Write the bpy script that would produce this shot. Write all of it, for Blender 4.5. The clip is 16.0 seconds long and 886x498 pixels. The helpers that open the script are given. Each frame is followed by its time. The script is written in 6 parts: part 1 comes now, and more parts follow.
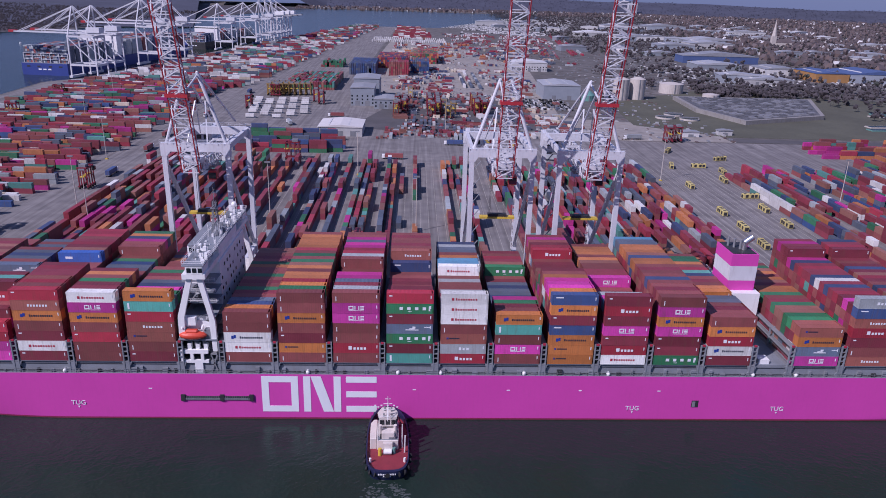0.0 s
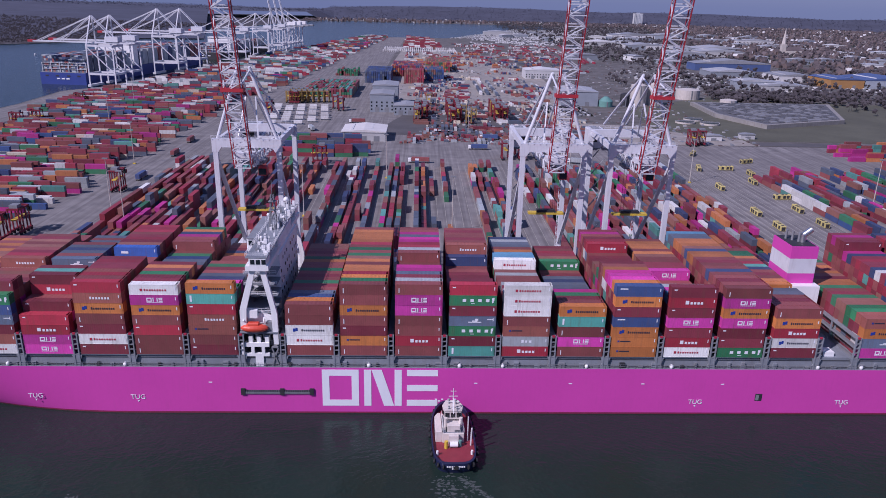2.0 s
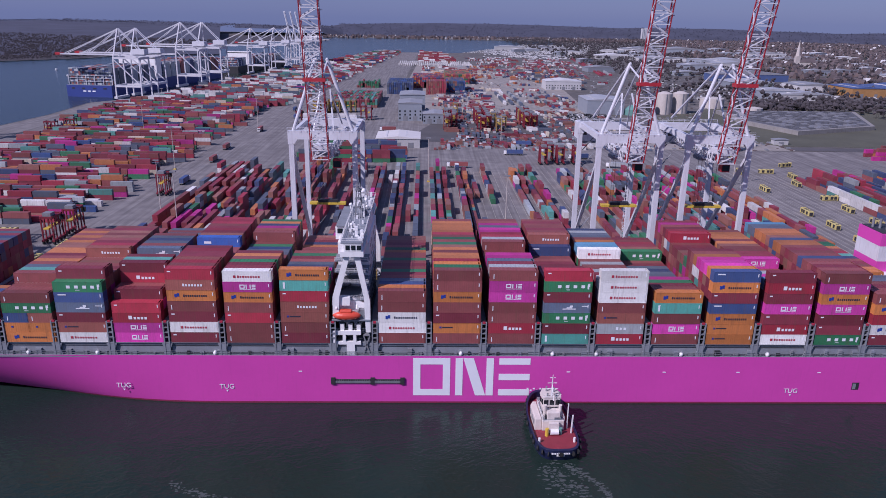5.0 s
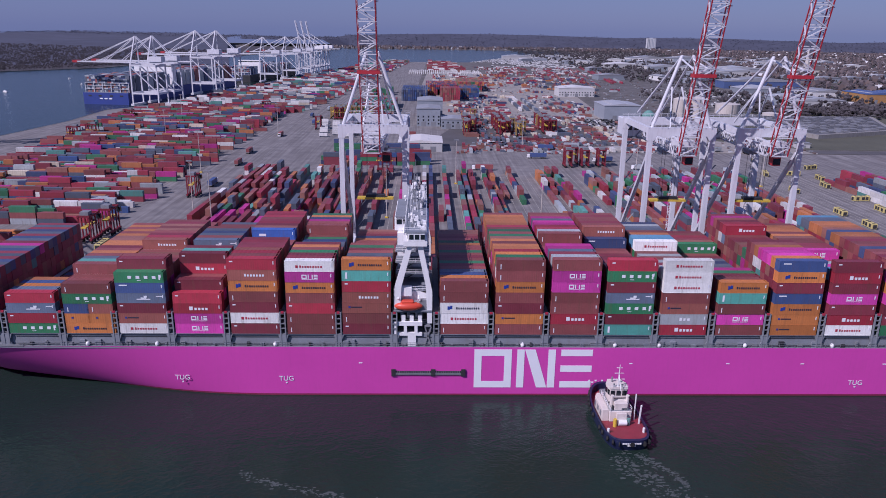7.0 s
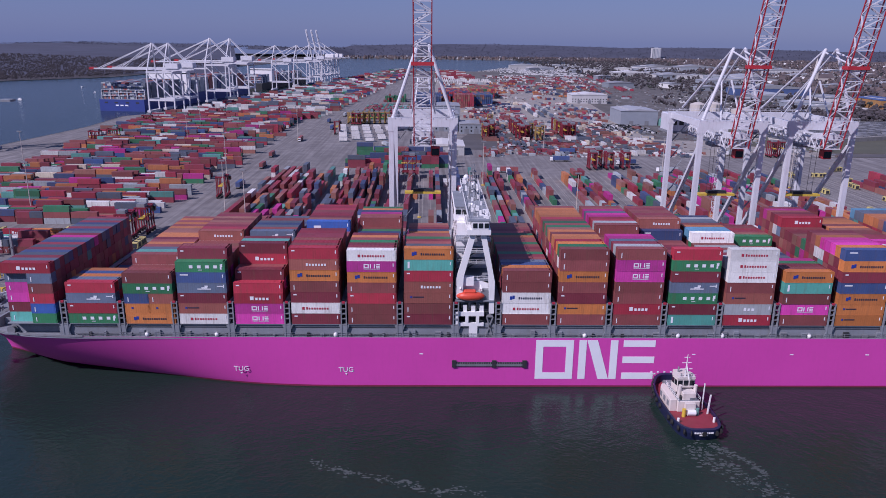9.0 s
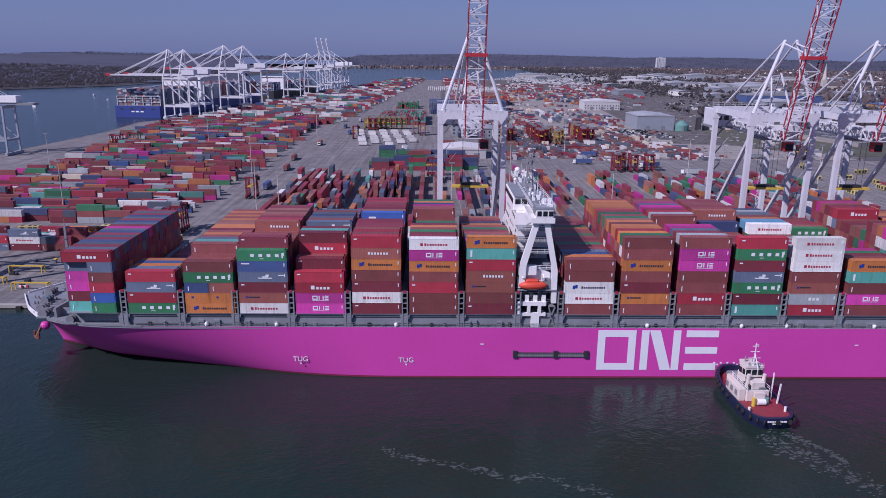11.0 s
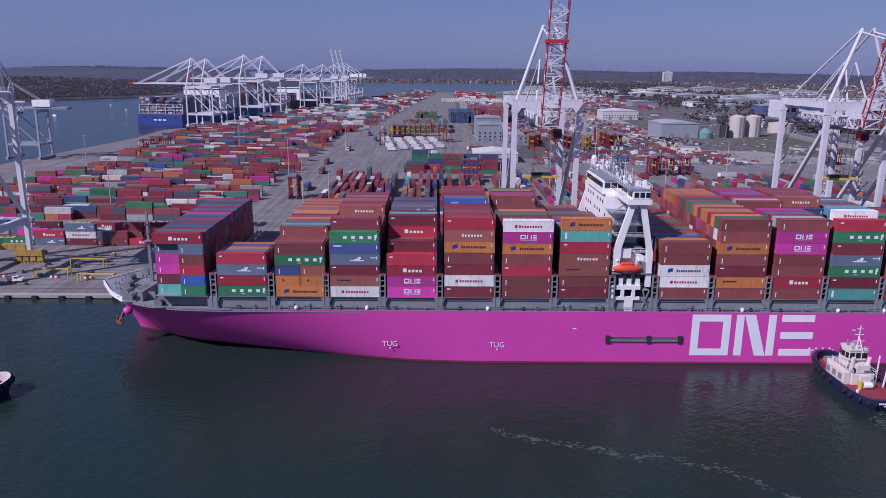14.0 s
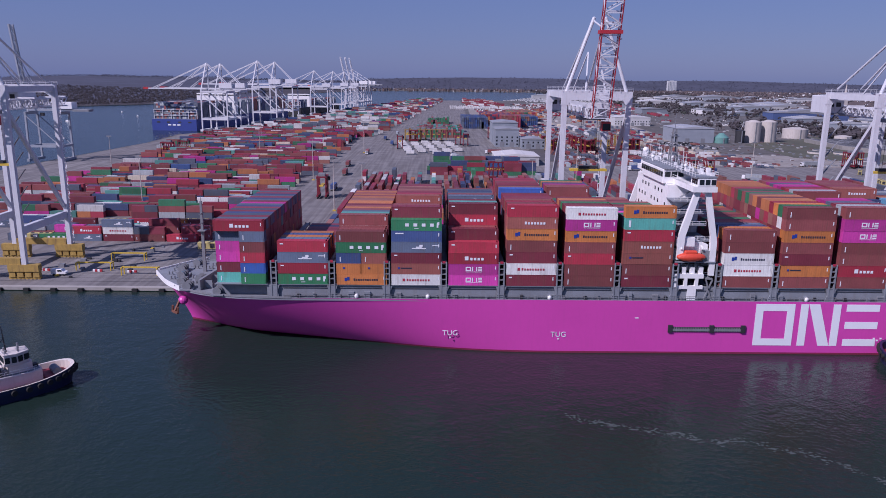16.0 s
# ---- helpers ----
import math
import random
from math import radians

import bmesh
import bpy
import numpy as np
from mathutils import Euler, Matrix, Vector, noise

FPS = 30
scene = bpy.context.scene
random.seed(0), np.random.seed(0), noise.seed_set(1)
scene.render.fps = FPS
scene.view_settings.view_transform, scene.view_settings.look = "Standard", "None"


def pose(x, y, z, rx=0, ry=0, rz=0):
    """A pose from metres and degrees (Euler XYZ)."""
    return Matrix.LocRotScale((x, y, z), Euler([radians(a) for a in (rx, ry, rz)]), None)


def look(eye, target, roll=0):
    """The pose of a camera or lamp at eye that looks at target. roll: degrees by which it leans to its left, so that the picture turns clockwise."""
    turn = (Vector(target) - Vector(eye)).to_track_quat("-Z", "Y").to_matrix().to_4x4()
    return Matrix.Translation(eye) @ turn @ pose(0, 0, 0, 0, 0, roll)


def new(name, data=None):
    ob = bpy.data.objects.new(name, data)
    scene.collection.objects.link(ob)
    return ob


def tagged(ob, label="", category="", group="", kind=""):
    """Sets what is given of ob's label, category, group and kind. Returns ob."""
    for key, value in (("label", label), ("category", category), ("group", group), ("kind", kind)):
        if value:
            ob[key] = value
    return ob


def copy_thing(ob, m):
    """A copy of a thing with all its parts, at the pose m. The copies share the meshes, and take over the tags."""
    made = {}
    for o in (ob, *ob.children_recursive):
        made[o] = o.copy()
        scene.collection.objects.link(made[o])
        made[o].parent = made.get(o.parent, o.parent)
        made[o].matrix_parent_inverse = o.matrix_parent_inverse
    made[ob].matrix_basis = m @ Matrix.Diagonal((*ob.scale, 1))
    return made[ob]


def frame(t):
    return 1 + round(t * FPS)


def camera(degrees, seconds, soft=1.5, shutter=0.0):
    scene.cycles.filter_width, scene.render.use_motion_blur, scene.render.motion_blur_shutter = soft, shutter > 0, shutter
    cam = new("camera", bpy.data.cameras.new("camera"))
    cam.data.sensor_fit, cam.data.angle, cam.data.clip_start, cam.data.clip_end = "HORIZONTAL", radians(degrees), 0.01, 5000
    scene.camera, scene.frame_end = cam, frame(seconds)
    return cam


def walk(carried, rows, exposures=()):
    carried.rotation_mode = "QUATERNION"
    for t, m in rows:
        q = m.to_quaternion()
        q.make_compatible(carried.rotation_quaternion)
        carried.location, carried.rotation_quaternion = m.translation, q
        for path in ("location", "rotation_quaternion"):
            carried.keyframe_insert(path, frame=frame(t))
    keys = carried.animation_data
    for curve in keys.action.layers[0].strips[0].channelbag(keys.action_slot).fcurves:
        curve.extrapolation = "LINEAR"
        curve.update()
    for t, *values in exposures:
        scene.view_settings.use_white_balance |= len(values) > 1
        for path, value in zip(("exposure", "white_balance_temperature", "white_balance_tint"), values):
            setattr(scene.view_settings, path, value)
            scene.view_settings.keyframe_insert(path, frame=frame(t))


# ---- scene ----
cam = camera(62.68, 16.0, soft=0.9)
PATH = [
    (0.0, -5.537, -172.262, 111.504, 70.280, -1.547, -1.985),
    (0.5, -9.310, -172.240, 110.085, 70.501, -1.465, -1.922),
    (1.0, -13.079, -172.217, 108.668, 70.722, -1.388, -1.859),
    (1.5, -16.845, -172.193, 107.251, 70.941, -1.313, -1.797),
    (2.0, -20.606, -172.168, 105.836, 71.159, -1.241, -1.736),
    (2.5, -24.364, -172.142, 104.421, 71.375, -1.173, -1.676),
    (3.0, -28.118, -172.115, 103.007, 71.591, -1.108, -1.616),
    (3.5, -31.867, -172.086, 101.594, 71.805, -1.047, -1.557),
    (4.0, -35.613, -172.057, 100.181, 72.018, -0.989, -1.500),
    (4.5, -39.354, -172.027, 98.770, 72.230, -0.934, -1.442),
    (5.0, -43.092, -171.996, 97.360, 72.441, -0.882, -1.386),
    (5.5, -46.826, -171.963, 95.950, 72.650, -0.833, -1.331),
    (6.0, -50.555, -171.930, 94.542, 72.858, -0.788, -1.276),
    (6.5, -54.281, -171.896, 93.134, 73.065, -0.746, -1.222),
    (7.0, -58.003, -171.861, 91.727, 73.271, -0.707, -1.169),
    (7.5, -61.721, -171.824, 90.321, 73.476, -0.672, -1.116),
    (8.0, -65.435, -171.787, 88.916, 73.679, -0.640, -1.065),
    (8.5, -69.144, -171.748, 87.512, 73.882, -0.611, -1.014),
    (9.0, -72.850, -171.709, 86.108, 74.083, -0.585, -0.964),
    (9.5, -76.552, -171.668, 84.706, 74.283, -0.563, -0.915),
    (10.0, -80.250, -171.627, 83.304, 74.481, -0.544, -0.866),
    (10.5, -83.944, -171.584, 81.903, 74.679, -0.528, -0.819),
    (11.0, -87.634, -171.541, 80.504, 74.875, -0.516, -0.772),
    (11.5, -91.320, -171.496, 79.105, 75.070, -0.506, -0.726),
    (12.0, -95.002, -171.451, 77.707, 75.264, -0.501, -0.681),
    (12.5, -98.680, -171.404, 76.310, 75.457, -0.498, -0.637),
    (13.0, -102.354, -171.357, 74.913, 75.648, -0.498, -0.593),
    (13.5, -106.024, -171.308, 73.518, 75.839, -0.502, -0.550),
    (14.0, -109.691, -171.258, 72.123, 76.028, -0.509, -0.508),
    (14.5, -113.353, -171.208, 70.730, 76.216, -0.520, -0.467),
    (15.0, -117.011, -171.156, 69.337, 76.402, -0.533, -0.426),
    (15.5, -120.665, -171.103, 67.945, 76.588, -0.550, -0.387),
    (16.0, -124.315, -171.050, 66.554, 76.772, -0.570, -0.348),
]
walk(cam, [(t, pose(*r)) for t, *r in PATH], [(0, 0.66, 5800, 33), (16, 0.66, 5800, 33)])

# ---- light ----
SUN_AZ, SUN_EL = math.atan2(-0.60, -0.80), radians(42)
to_sun = Vector((math.cos(SUN_AZ) * math.cos(SUN_EL), math.sin(SUN_AZ) * math.cos(SUN_EL), math.sin(SUN_EL)))
world = bpy.data.worlds.new("sky")
scene.world = world
world.use_nodes = True
wn = world.node_tree
sky = wn.nodes.new("ShaderNodeTexSky")
sky.sky_type, sky.sun_disc = "NISHITA", False
sky.sun_elevation, sky.sun_rotation = SUN_EL, math.atan2(to_sun.x, to_sun.y)
sky.air_density, sky.dust_density, sky.ozone_density = 1.0, 0.6, 3.0
haze = wn.nodes.new("ShaderNodeMix")  # thin even haze over the whole dome
haze.data_type = "RGBA"
haze.inputs[0].default_value = 0.74
haze.inputs[7].default_value = (1.18, 1.85, 3.95, 1)
wn.links.new(sky.outputs[0], haze.inputs[6])
wn.links.new(haze.outputs[2], wn.nodes["Background"].inputs[0])
wn.nodes["Background"].inputs[1].default_value = 0.052
sun_lamp = bpy.data.lights.new("sun", "SUN")
sun_lamp.energy, sun_lamp.angle, sun_lamp.color = 2.6, radians(0.5), (1.0, 0.95, 0.88)
new("sun", sun_lamp).matrix_world = look((0, 0, 300), Vector((0, 0, 300)) - to_sun)


# ---- materials ----
def mat(name, col, rough=0.6, metal=0.0, var=0.18, size=3.0, fine=0.3, streak=0.0, bump=0.0, bump_size=0.2, pick="", spec=0.5):
    """Colour with broad and fine variation; streak: rust and dirt runs; pick: 'object' or 'island' varies each piece."""
    m = bpy.data.materials.new(name)
    m.use_nodes = True
    nt = m.node_tree
    n, l = nt.nodes, nt.links
    p = n["Principled BSDF"]
    p.inputs["Roughness"].default_value, p.inputs["Metallic"].default_value = rough, metal
    p.inputs["Specular IOR Level"].default_value = spec
    geo = n.new("ShaderNodeNewGeometry")

    def noise_at(scale, detail=3.0, stretch=None):
        t = n.new("ShaderNodeTexNoise")
        t.inputs["Scale"].default_value, t.inputs["Detail"].default_value = scale, detail
        if stretch:
            mp = n.new("ShaderNodeMapping")
            mp.inputs["Scale"].default_value = stretch
            l.new(geo.outputs["Position"], mp.inputs[0])
            l.new(mp.outputs[0], t.inputs["Vector"])
        else:
            l.new(geo.outputs["Position"], t.inputs["Vector"])
        return t.outputs["Fac"]

    def mathn(op, a, b):
        x = n.new("ShaderNodeMath")
        x.operation = op
        for i, v in enumerate((a, b)):
            if isinstance(v, (int, float)):
                x.inputs[i].default_value = v
            else:
                l.new(v, x.inputs[i])
        return x.outputs[0]

    v = mathn("ADD", mathn("MULTIPLY", noise_at(1 / size), 2 * var), 1 - var)
    v = mathn("MULTIPLY", v, mathn("ADD", mathn("MULTIPLY", noise_at(1 / fine), var), 1 - var / 2))
    if pick:
        src = n.new("ShaderNodeObjectInfo").outputs["Random"] if pick == "object" else geo.outputs["Random Per Island"]
        v = mathn("MULTIPLY", v, mathn("ADD", mathn("MULTIPLY", src, 0.5), 0.75))
    mix = n.new("ShaderNodeMix")
    mix.data_type, mix.blend_type = "RGBA", "MULTIPLY"
    mix.inputs[0].default_value = 1.0
    mix.inputs[6].default_value = (*col, 1)
    comb = n.new("ShaderNodeCombineColor")
    for i in range(3):
        l.new(v, comb.inputs[i])
    l.new(comb.outputs[0], mix.inputs[7])
    out = mix.outputs[2]
    if streak:
        fac = n.new("ShaderNodeMapRange")
        fac.inputs["From Min"].default_value, fac.inputs["From Max"].default_value = 0.52, 0.75
        fac.inputs["To Max"].default_value = streak
        l.new(noise_at(1.0, 5.0, (1.6, 1.6, 0.18)), fac.inputs[0])
        mx = n.new("ShaderNodeMix")
        mx.data_type = "RGBA"
        l.new(fac.outputs[0], mx.inputs[0])
        l.new(out, mx.inputs[6])
        mx.inputs[7].default_value = (0.13, 0.075, 0.05, 1)
        out = mx.outputs[2]
    l.new(out, p.inputs["Base Color"])
    if bump:
        b = n.new("ShaderNodeBump")
        b.inputs["Strength"].default_value, b.inputs["Distance"].default_value = bump, bump_size
        l.new(noise_at(1 / bump_size), b.inputs["Height"])
        l.new(b.outputs[0], p.inputs["Normal"])
    return m


PALETTE = {
    "brown": (0.225, 0.063, 0.064), "rust": (0.300, 0.096, 0.078), "maroon": (0.200, 0.034, 0.052), "red": (0.38, 0.034, 0.058),
    "orange": (0.54, 0.185, 0.055), "magenta": (0.56, 0.055, 0.33), "white": (0.72, 0.72, 0.70), "green": (0.03, 0.19, 0.085),
    "navy": (0.05, 0.085, 0.21), "teal": (0.10, 0.40, 0.34), "grey": (0.33, 0.36, 0.38), "sky": (0.10, 0.33, 0.55),
    "slate": (0.11, 0.145, 0.21), "blue": (0.045, 0.12, 0.40), "cream": (0.55, 0.48, 0.38),
}
NAMES = list(PALETTE)
BOXP = {k: mat("paint_" + k, c, 0.55, var=0.22, size=4.0, fine=0.5, streak=0.35, pick="object") for k, c in PALETTE.items()}
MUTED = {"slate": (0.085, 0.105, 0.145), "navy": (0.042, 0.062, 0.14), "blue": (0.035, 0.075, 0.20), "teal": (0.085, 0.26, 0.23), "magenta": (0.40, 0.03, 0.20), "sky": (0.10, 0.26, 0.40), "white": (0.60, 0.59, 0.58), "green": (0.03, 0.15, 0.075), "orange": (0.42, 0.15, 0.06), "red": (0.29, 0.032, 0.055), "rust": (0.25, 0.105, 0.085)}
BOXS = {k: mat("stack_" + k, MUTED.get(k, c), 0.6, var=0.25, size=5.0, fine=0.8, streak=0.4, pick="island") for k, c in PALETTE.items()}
M_white = mat("white_paint", (0.80, 0.80, 0.80), 0.45, var=0.10, streak=0.12)
M_crane = mat("crane_white", (0.60, 0.61, 0.65), 0.45, var=0.10, streak=0.16)
M_red = mat("crane_red", (0.42, 0.03, 0.04), 0.5, var=0.2)
M_yellow = mat("yellow_paint", (0.62, 0.43, 0.05), 0.5, var=0.2, streak=0.3)
M_bogie = mat("bogie_yellow", (0.38, 0.25, 0.06), 0.65, var=0.35, size=2, streak=0.6)
M_steel = mat("grey_steel", (0.20, 0.21, 0.23), 0.6, var=0.25, streak=0.2)
M_deck = mat("deck_grey", (0.21, 0.23, 0.26), 0.7, var=0.3, size=6, streak=0.2)
M_dark = mat("dark_steel", (0.03, 0.03, 0.035), 0.6, var=0.3)
M_hull = mat("hull_magenta", (0.62, 0.070, 0.385), 0.42, var=0.07, size=14, fine=1.2, streak=0.06, spec=0.35)
M_boot = mat("boot_red", (0.22, 0.02, 0.06), 0.6, var=0.3)
M_mark = mat("white_mark", (0.76, 0.78, 0.83), 0.5, var=0.06)
M_glass = mat("window_glass", (0.015, 0.02, 0.025), 0.08, var=0.05)
M_orange = mat("lifeboat_orange", (0.62, 0.07, 0.035), 0.45, var=0.1)
M_logo_blue = mat("logo_blue", (0.02, 0.05, 0.30), 0.5, var=0.05)
M_logo_dark = mat("logo_dark", (0.03, 0.03, 0.06), 0.5, var=0.05)
M_logo_red = mat("logo_red", (0.40, 0.03, 0.06), 0.5, var=0.05)
M_tughull = mat("tug_hull", (0.015, 0.02, 0.06), 0.35, var=0.2)
M_tugdeck = mat("tug_deck", (0.24, 0.03, 0.045), 0.6, var=0.25, size=2)
M_tugcream = mat("tug_cream", (0.64, 0.58, 0.54), 0.45, var=0.12, streak=0.15)
M_rubber = mat("rubber", (0.015, 0.015, 0.016), 0.8, var=0.3)
M_asphalt = mat("asphalt", (0.085, 0.08, 0.082), 0.85, var=0.35, size=18, fine=1.5)
M_roofgrey = mat("sheet_roof", (0.30, 0.31, 0.33), 0.5, var=0.15, size=8, pick="object")
M_wallgrey = mat("sheet_wall", (0.27, 0.30, 0.34), 0.55, var=0.15, size=6, pick="object")
M_wallwhite = mat("pale_wall", (0.50, 0.50, 0.50), 0.6, var=0.15, size=6, pick="object")
M_brick = mat("brick_houses", (0.135, 0.10, 0.095), 0.8, var=0.3, size=30, pick="island")
M_tile = mat("house_roofs", (0.10, 0.080, 0.082), 0.8, var=0.35, size=30, pick="island")
M_leaf = mat("bare_woods", (0.056, 0.048, 0.053), 0.9, var=0.25, size=60, fine=6, pick="island")
M_leaf2 = mat("evergreen_woods", (0.045, 0.050, 0.042), 0.9, var=0.4, size=60, fine=6, pick="island")
M_grass = mat("grass", (0.088, 0.088, 0.062), 0.9, var=0.35, size=40, fine=4)
M_silo = mat("silo_cream", (0.50, 0.46, 0.42), 0.6, var=0.12, streak=0.25)
M_tankgreen = mat("tank_green", (0.12, 0.27, 0.24), 0.5, var=0.12)
# the next two colours have the bluish haze of distance painted in
M_hill = mat("haze_tinted_hills", (0.056, 0.060, 0.088), 0.95, var=0.4, size=120, fine=28)
M_hilltree = mat("haze_tinted_woods", (0.058, 0.062, 0.090), 0.95, var=0.2, size=90, fine=20)
M_cabin = mat("cabin_yellow", (0.50, 0.42, 0.16), 0.6, var=0.2, streak=0.3, pick="object")


def ground_material(name, a, b, c, big, mid, joints=0.0):
    m = bpy.data.materials.new(name)
    m.use_nodes = True
    n, l = m.node_tree.nodes, m.node_tree.links
    p = n["Principled BSDF"]
    p.inputs["Roughness"].default_value = 0.9
    geo = n.new("ShaderNodeNewGeometry")
    t1, t2, t3 = (n.new("ShaderNodeTexNoise") for _ in range(3))
    for t, s, d in ((t1, 1 / big, 6), (t2, 1 / mid, 8), (t3, 1.0, 4)):
        t.inputs["Scale"].default_value, t.inputs["Detail"].default_value = s, d
        l.new(geo.outputs["Position"], t.inputs["Vector"])
    mp = n.new("ShaderNodeMapping")
    mp.inputs["Scale"].default_value = (0.45, 0.012, 1)
    l.new(geo.outputs["Position"], mp.inputs[0])
    l.new(mp.outputs[0], t3.inputs["Vector"])
    r1, r2, r3 = (n.new("ShaderNodeMapRange") for _ in range(3))
    for r, t in ((r1, t1), (r2, t2), (r3, t3)):
        r.inputs["From Min"].default_value, r.inputs["From Max"].default_value = 0.35, 0.65
        l.new(t.outputs["Fac"], r.inputs[0])
    x1, x2, x3 = (n.new("ShaderNodeMix") for _ in range(3))
    for x in (x1, x2, x3):
        x.data_type = "RGBA"
    x1.inputs[6].default_value, x1.inputs[7].default_value = (*a, 1), (*b, 1)
    l.new(r1.outputs[0], x1.inputs[0])
    l.new(x1.outputs[2], x2.inputs[6])
    x2.inputs[7].default_value = (*c, 1)
    l.new(r2.outputs[0], x2.inputs[0])
    x3.blend_type = "MULTIPLY"
    r3.inputs["To Min"].default_value, r3.inputs["To Max"].default_value = joints, 0.0
    l.new(r3.outputs[0], x3.inputs[0])
    l.new(x2.outputs[2], x3.inputs[6])
    x3.inputs[7].default_value = (0.35, 0.33, 0.33, 1)
    l.new(x3.outputs[2], p.inputs["Base Color"])
    return m


M_concrete = ground_material("yard_concrete", (0.262, 0.246, 0.240), (0.222, 0.208, 0.204), (0.178, 0.167, 0.167), 60, 9, 0.55)
M_land = ground_material("mixed_land", (0.12, 0.108, 0.102), (0.17, 0.155, 0.15), (0.08, 0.076, 0.068), 110, 14)
M_dirt = ground_material("bare_earth", (0.27, 0.24, 0.21), (0.20, 0.18, 0.165), (0.30, 0.28, 0.26), 35, 7)
M_works2 = mat("basin_cover", (0.20, 0.205, 0.22), 0.7, var=0.25, size=6)
M_works = ground_material("works_roof", (0.10, 0.105, 0.12), (0.15, 0.15, 0.165), (0.07, 0.075, 0.085), 20, 4)


def water_material():
    m = bpy.data.materials.new("harbour_water")
    m.use_nodes = True
    n, l = m.node_tree.nodes, m.node_tree.links
    p = n["Principled BSDF"]
    p.inputs["Base Color"].default_value = (0.020, 0.030, 0.028, 1)
    p.inputs["Roughness"].default_value, p.inputs["IOR"].default_value = 0.14, 1.33
    geo = n.new("ShaderNodeNewGeometry")
    last = None
    for scale, strength, dist in ((0.9, 0.55, 0.25), (0.22, 0.30, 0.8), (0.03, 0.12, 2.0)):
        t = n.new("ShaderNodeTexNoise")
        t.inputs["Scale"].default_value, t.inputs["Detail"].default_value = scale, 4
        l.new(geo.outputs["Position"], t.inputs["Vector"])
        b = n.new("ShaderNodeBump")
        b.inputs["Strength"].default_value, b.inputs["Distance"].default_value = strength, dist
        l.new(t.outputs["Fac"], b.inputs["Height"])
        if last:
            l.new(last.outputs[0], b.inputs["Normal"])
        last = b
    l.new(last.outputs[0], p.inputs["Normal"])
    silt = n.new("ShaderNodeTexNoise")
    silt.inputs["Scale"].default_value, silt.inputs["Detail"].default_value = 0.012, 5
    l.new(geo.outputs["Position"], silt.inputs["Vector"])
    mx = n.new("ShaderNodeMix")
    mx.data_type = "RGBA"
    mx.inputs[6].default_value, mx.inputs[7].default_value = (0.009, 0.024, 0.021, 1), (0.018, 0.031, 0.024, 1)
    l.new(silt.outputs["Fac"], mx.inputs[0])
    l.new(mx.outputs[2], p.inputs["Base Color"])
    return m


M_water = water_material()


# ---- building helpers ----
def box(bm, x0, x1, y0, y1, z0, z1, rot=0.0):
    cx, cy, cz = (x0 + x1) / 2, (y0 + y1) / 2, (z0 + z1) / 2
    m = Matrix.Translation((cx, cy, cz)) @ Matrix.Rotation(rot, 4, "Z") @ Matrix.Diagonal((x1 - x0, y1 - y0, z1 - z0, 1))
    bmesh.ops.create_cube(bm, size=1, matrix=m)
    return bm


def beam(bm, a, b, w, h=None, taper=1.0):
    """A bar of section w by h from a to b."""
    a, b = Vector(a), Vector(b)
    h = h or w
    d = b - a
    up = Vector((0, 0, 1)) if abs(d.normalized().z) < 0.95 else Vector((0, 1, 0))
    s = d.cross(up).normalized()
    u = s.cross(d).normalized()
    vs = []
    for p, k in ((a, 1.0), (b, taper)):
        vs.append([bm.verts.new(p + s * (w / 2 * i * k) + u * (h / 2 * j * k)) for i, j in ((-1, -1), (1, -1), (1, 1), (-1, 1))])
    bm.faces.new(vs[0][::-1])
    bm.faces.new(vs[1])
    for i in range(4):
        j = (i + 1) % 4
        bm.faces.new((vs[0][i], vs[0][j], vs[1][j], vs[1][i]))
    return bm


def tube(bm, a, b, r, r2=None, n=10):
    a, b = Vector(a), Vector(b)
    d = b - a
    q = d.to_track_quat("Z", "Y").to_matrix().to_4x4()
    bmesh.ops.create_cone(bm, cap_ends=True, segments=n, radius1=r, radius2=r if r2 is None else r2, depth=d.length,
                          matrix=Matrix.Translation((a + b) / 2) @ q)
    return bm


def prism(bm, pts, z0, z1):
    """An upright slab over the outline pts (counter-clockwise)."""
    lo = [bm.verts.new((x, y, z0)) for x, y in pts]
    hi = [bm.verts.new((x, y, z1)) for x, y in pts]
    bm.faces.new(hi)
    bm.faces.new(lo[::-1])
    for i in range(len(pts)):
        j = (i + 1) % len(pts)
        bm.faces.new((lo[i], lo[j], hi[j], hi[i]))
    return bm


def extrude_y(bm, pts, y0, y1):
    """A plate in the x-z plane, thick from y0 to y1."""
    a = [bm.verts.new((x, y0, z)) for x, z in pts]
    b = [bm.verts.new((x, y1, z)) for x, z in pts]
    bm.faces.new(a)
    bm.faces.new(b[::-1])
    for i in range(len(pts)):
        j = (i + 1) % len(pts)
        bm.faces.new((a[j], a[i], b[i], b[j]))
    return bm


def part(name, bm, material, parent=None, label="", bevel=0.0):
    if bevel:
        bmesh.ops.bevel(bm, geom=bm.edges[:], offset=bevel, segments=1, affect="EDGES", clamp_overlap=True)
    bmesh.ops.recalc_face_normals(bm, faces=bm.faces[:])
    me = bpy.data.meshes.new(name)
    bm.to_mesh(me)
    bm.free()
    for m in material if isinstance(material, (list, tuple)) else [material]:
        me.materials.append(m)
    ob = new(name, me)
    if parent:
        ob.parent = parent
    if label:
        ob["label"] = label
    return ob


def empty(name, label, category, group="", kind="", at=(0, 0, 0), turn=0.0):
    ob = tagged(new(name), label, category, group, kind)
    ob.matrix_basis = pose(*at, 0, 0, turn)
    return ob


B = bmesh.new


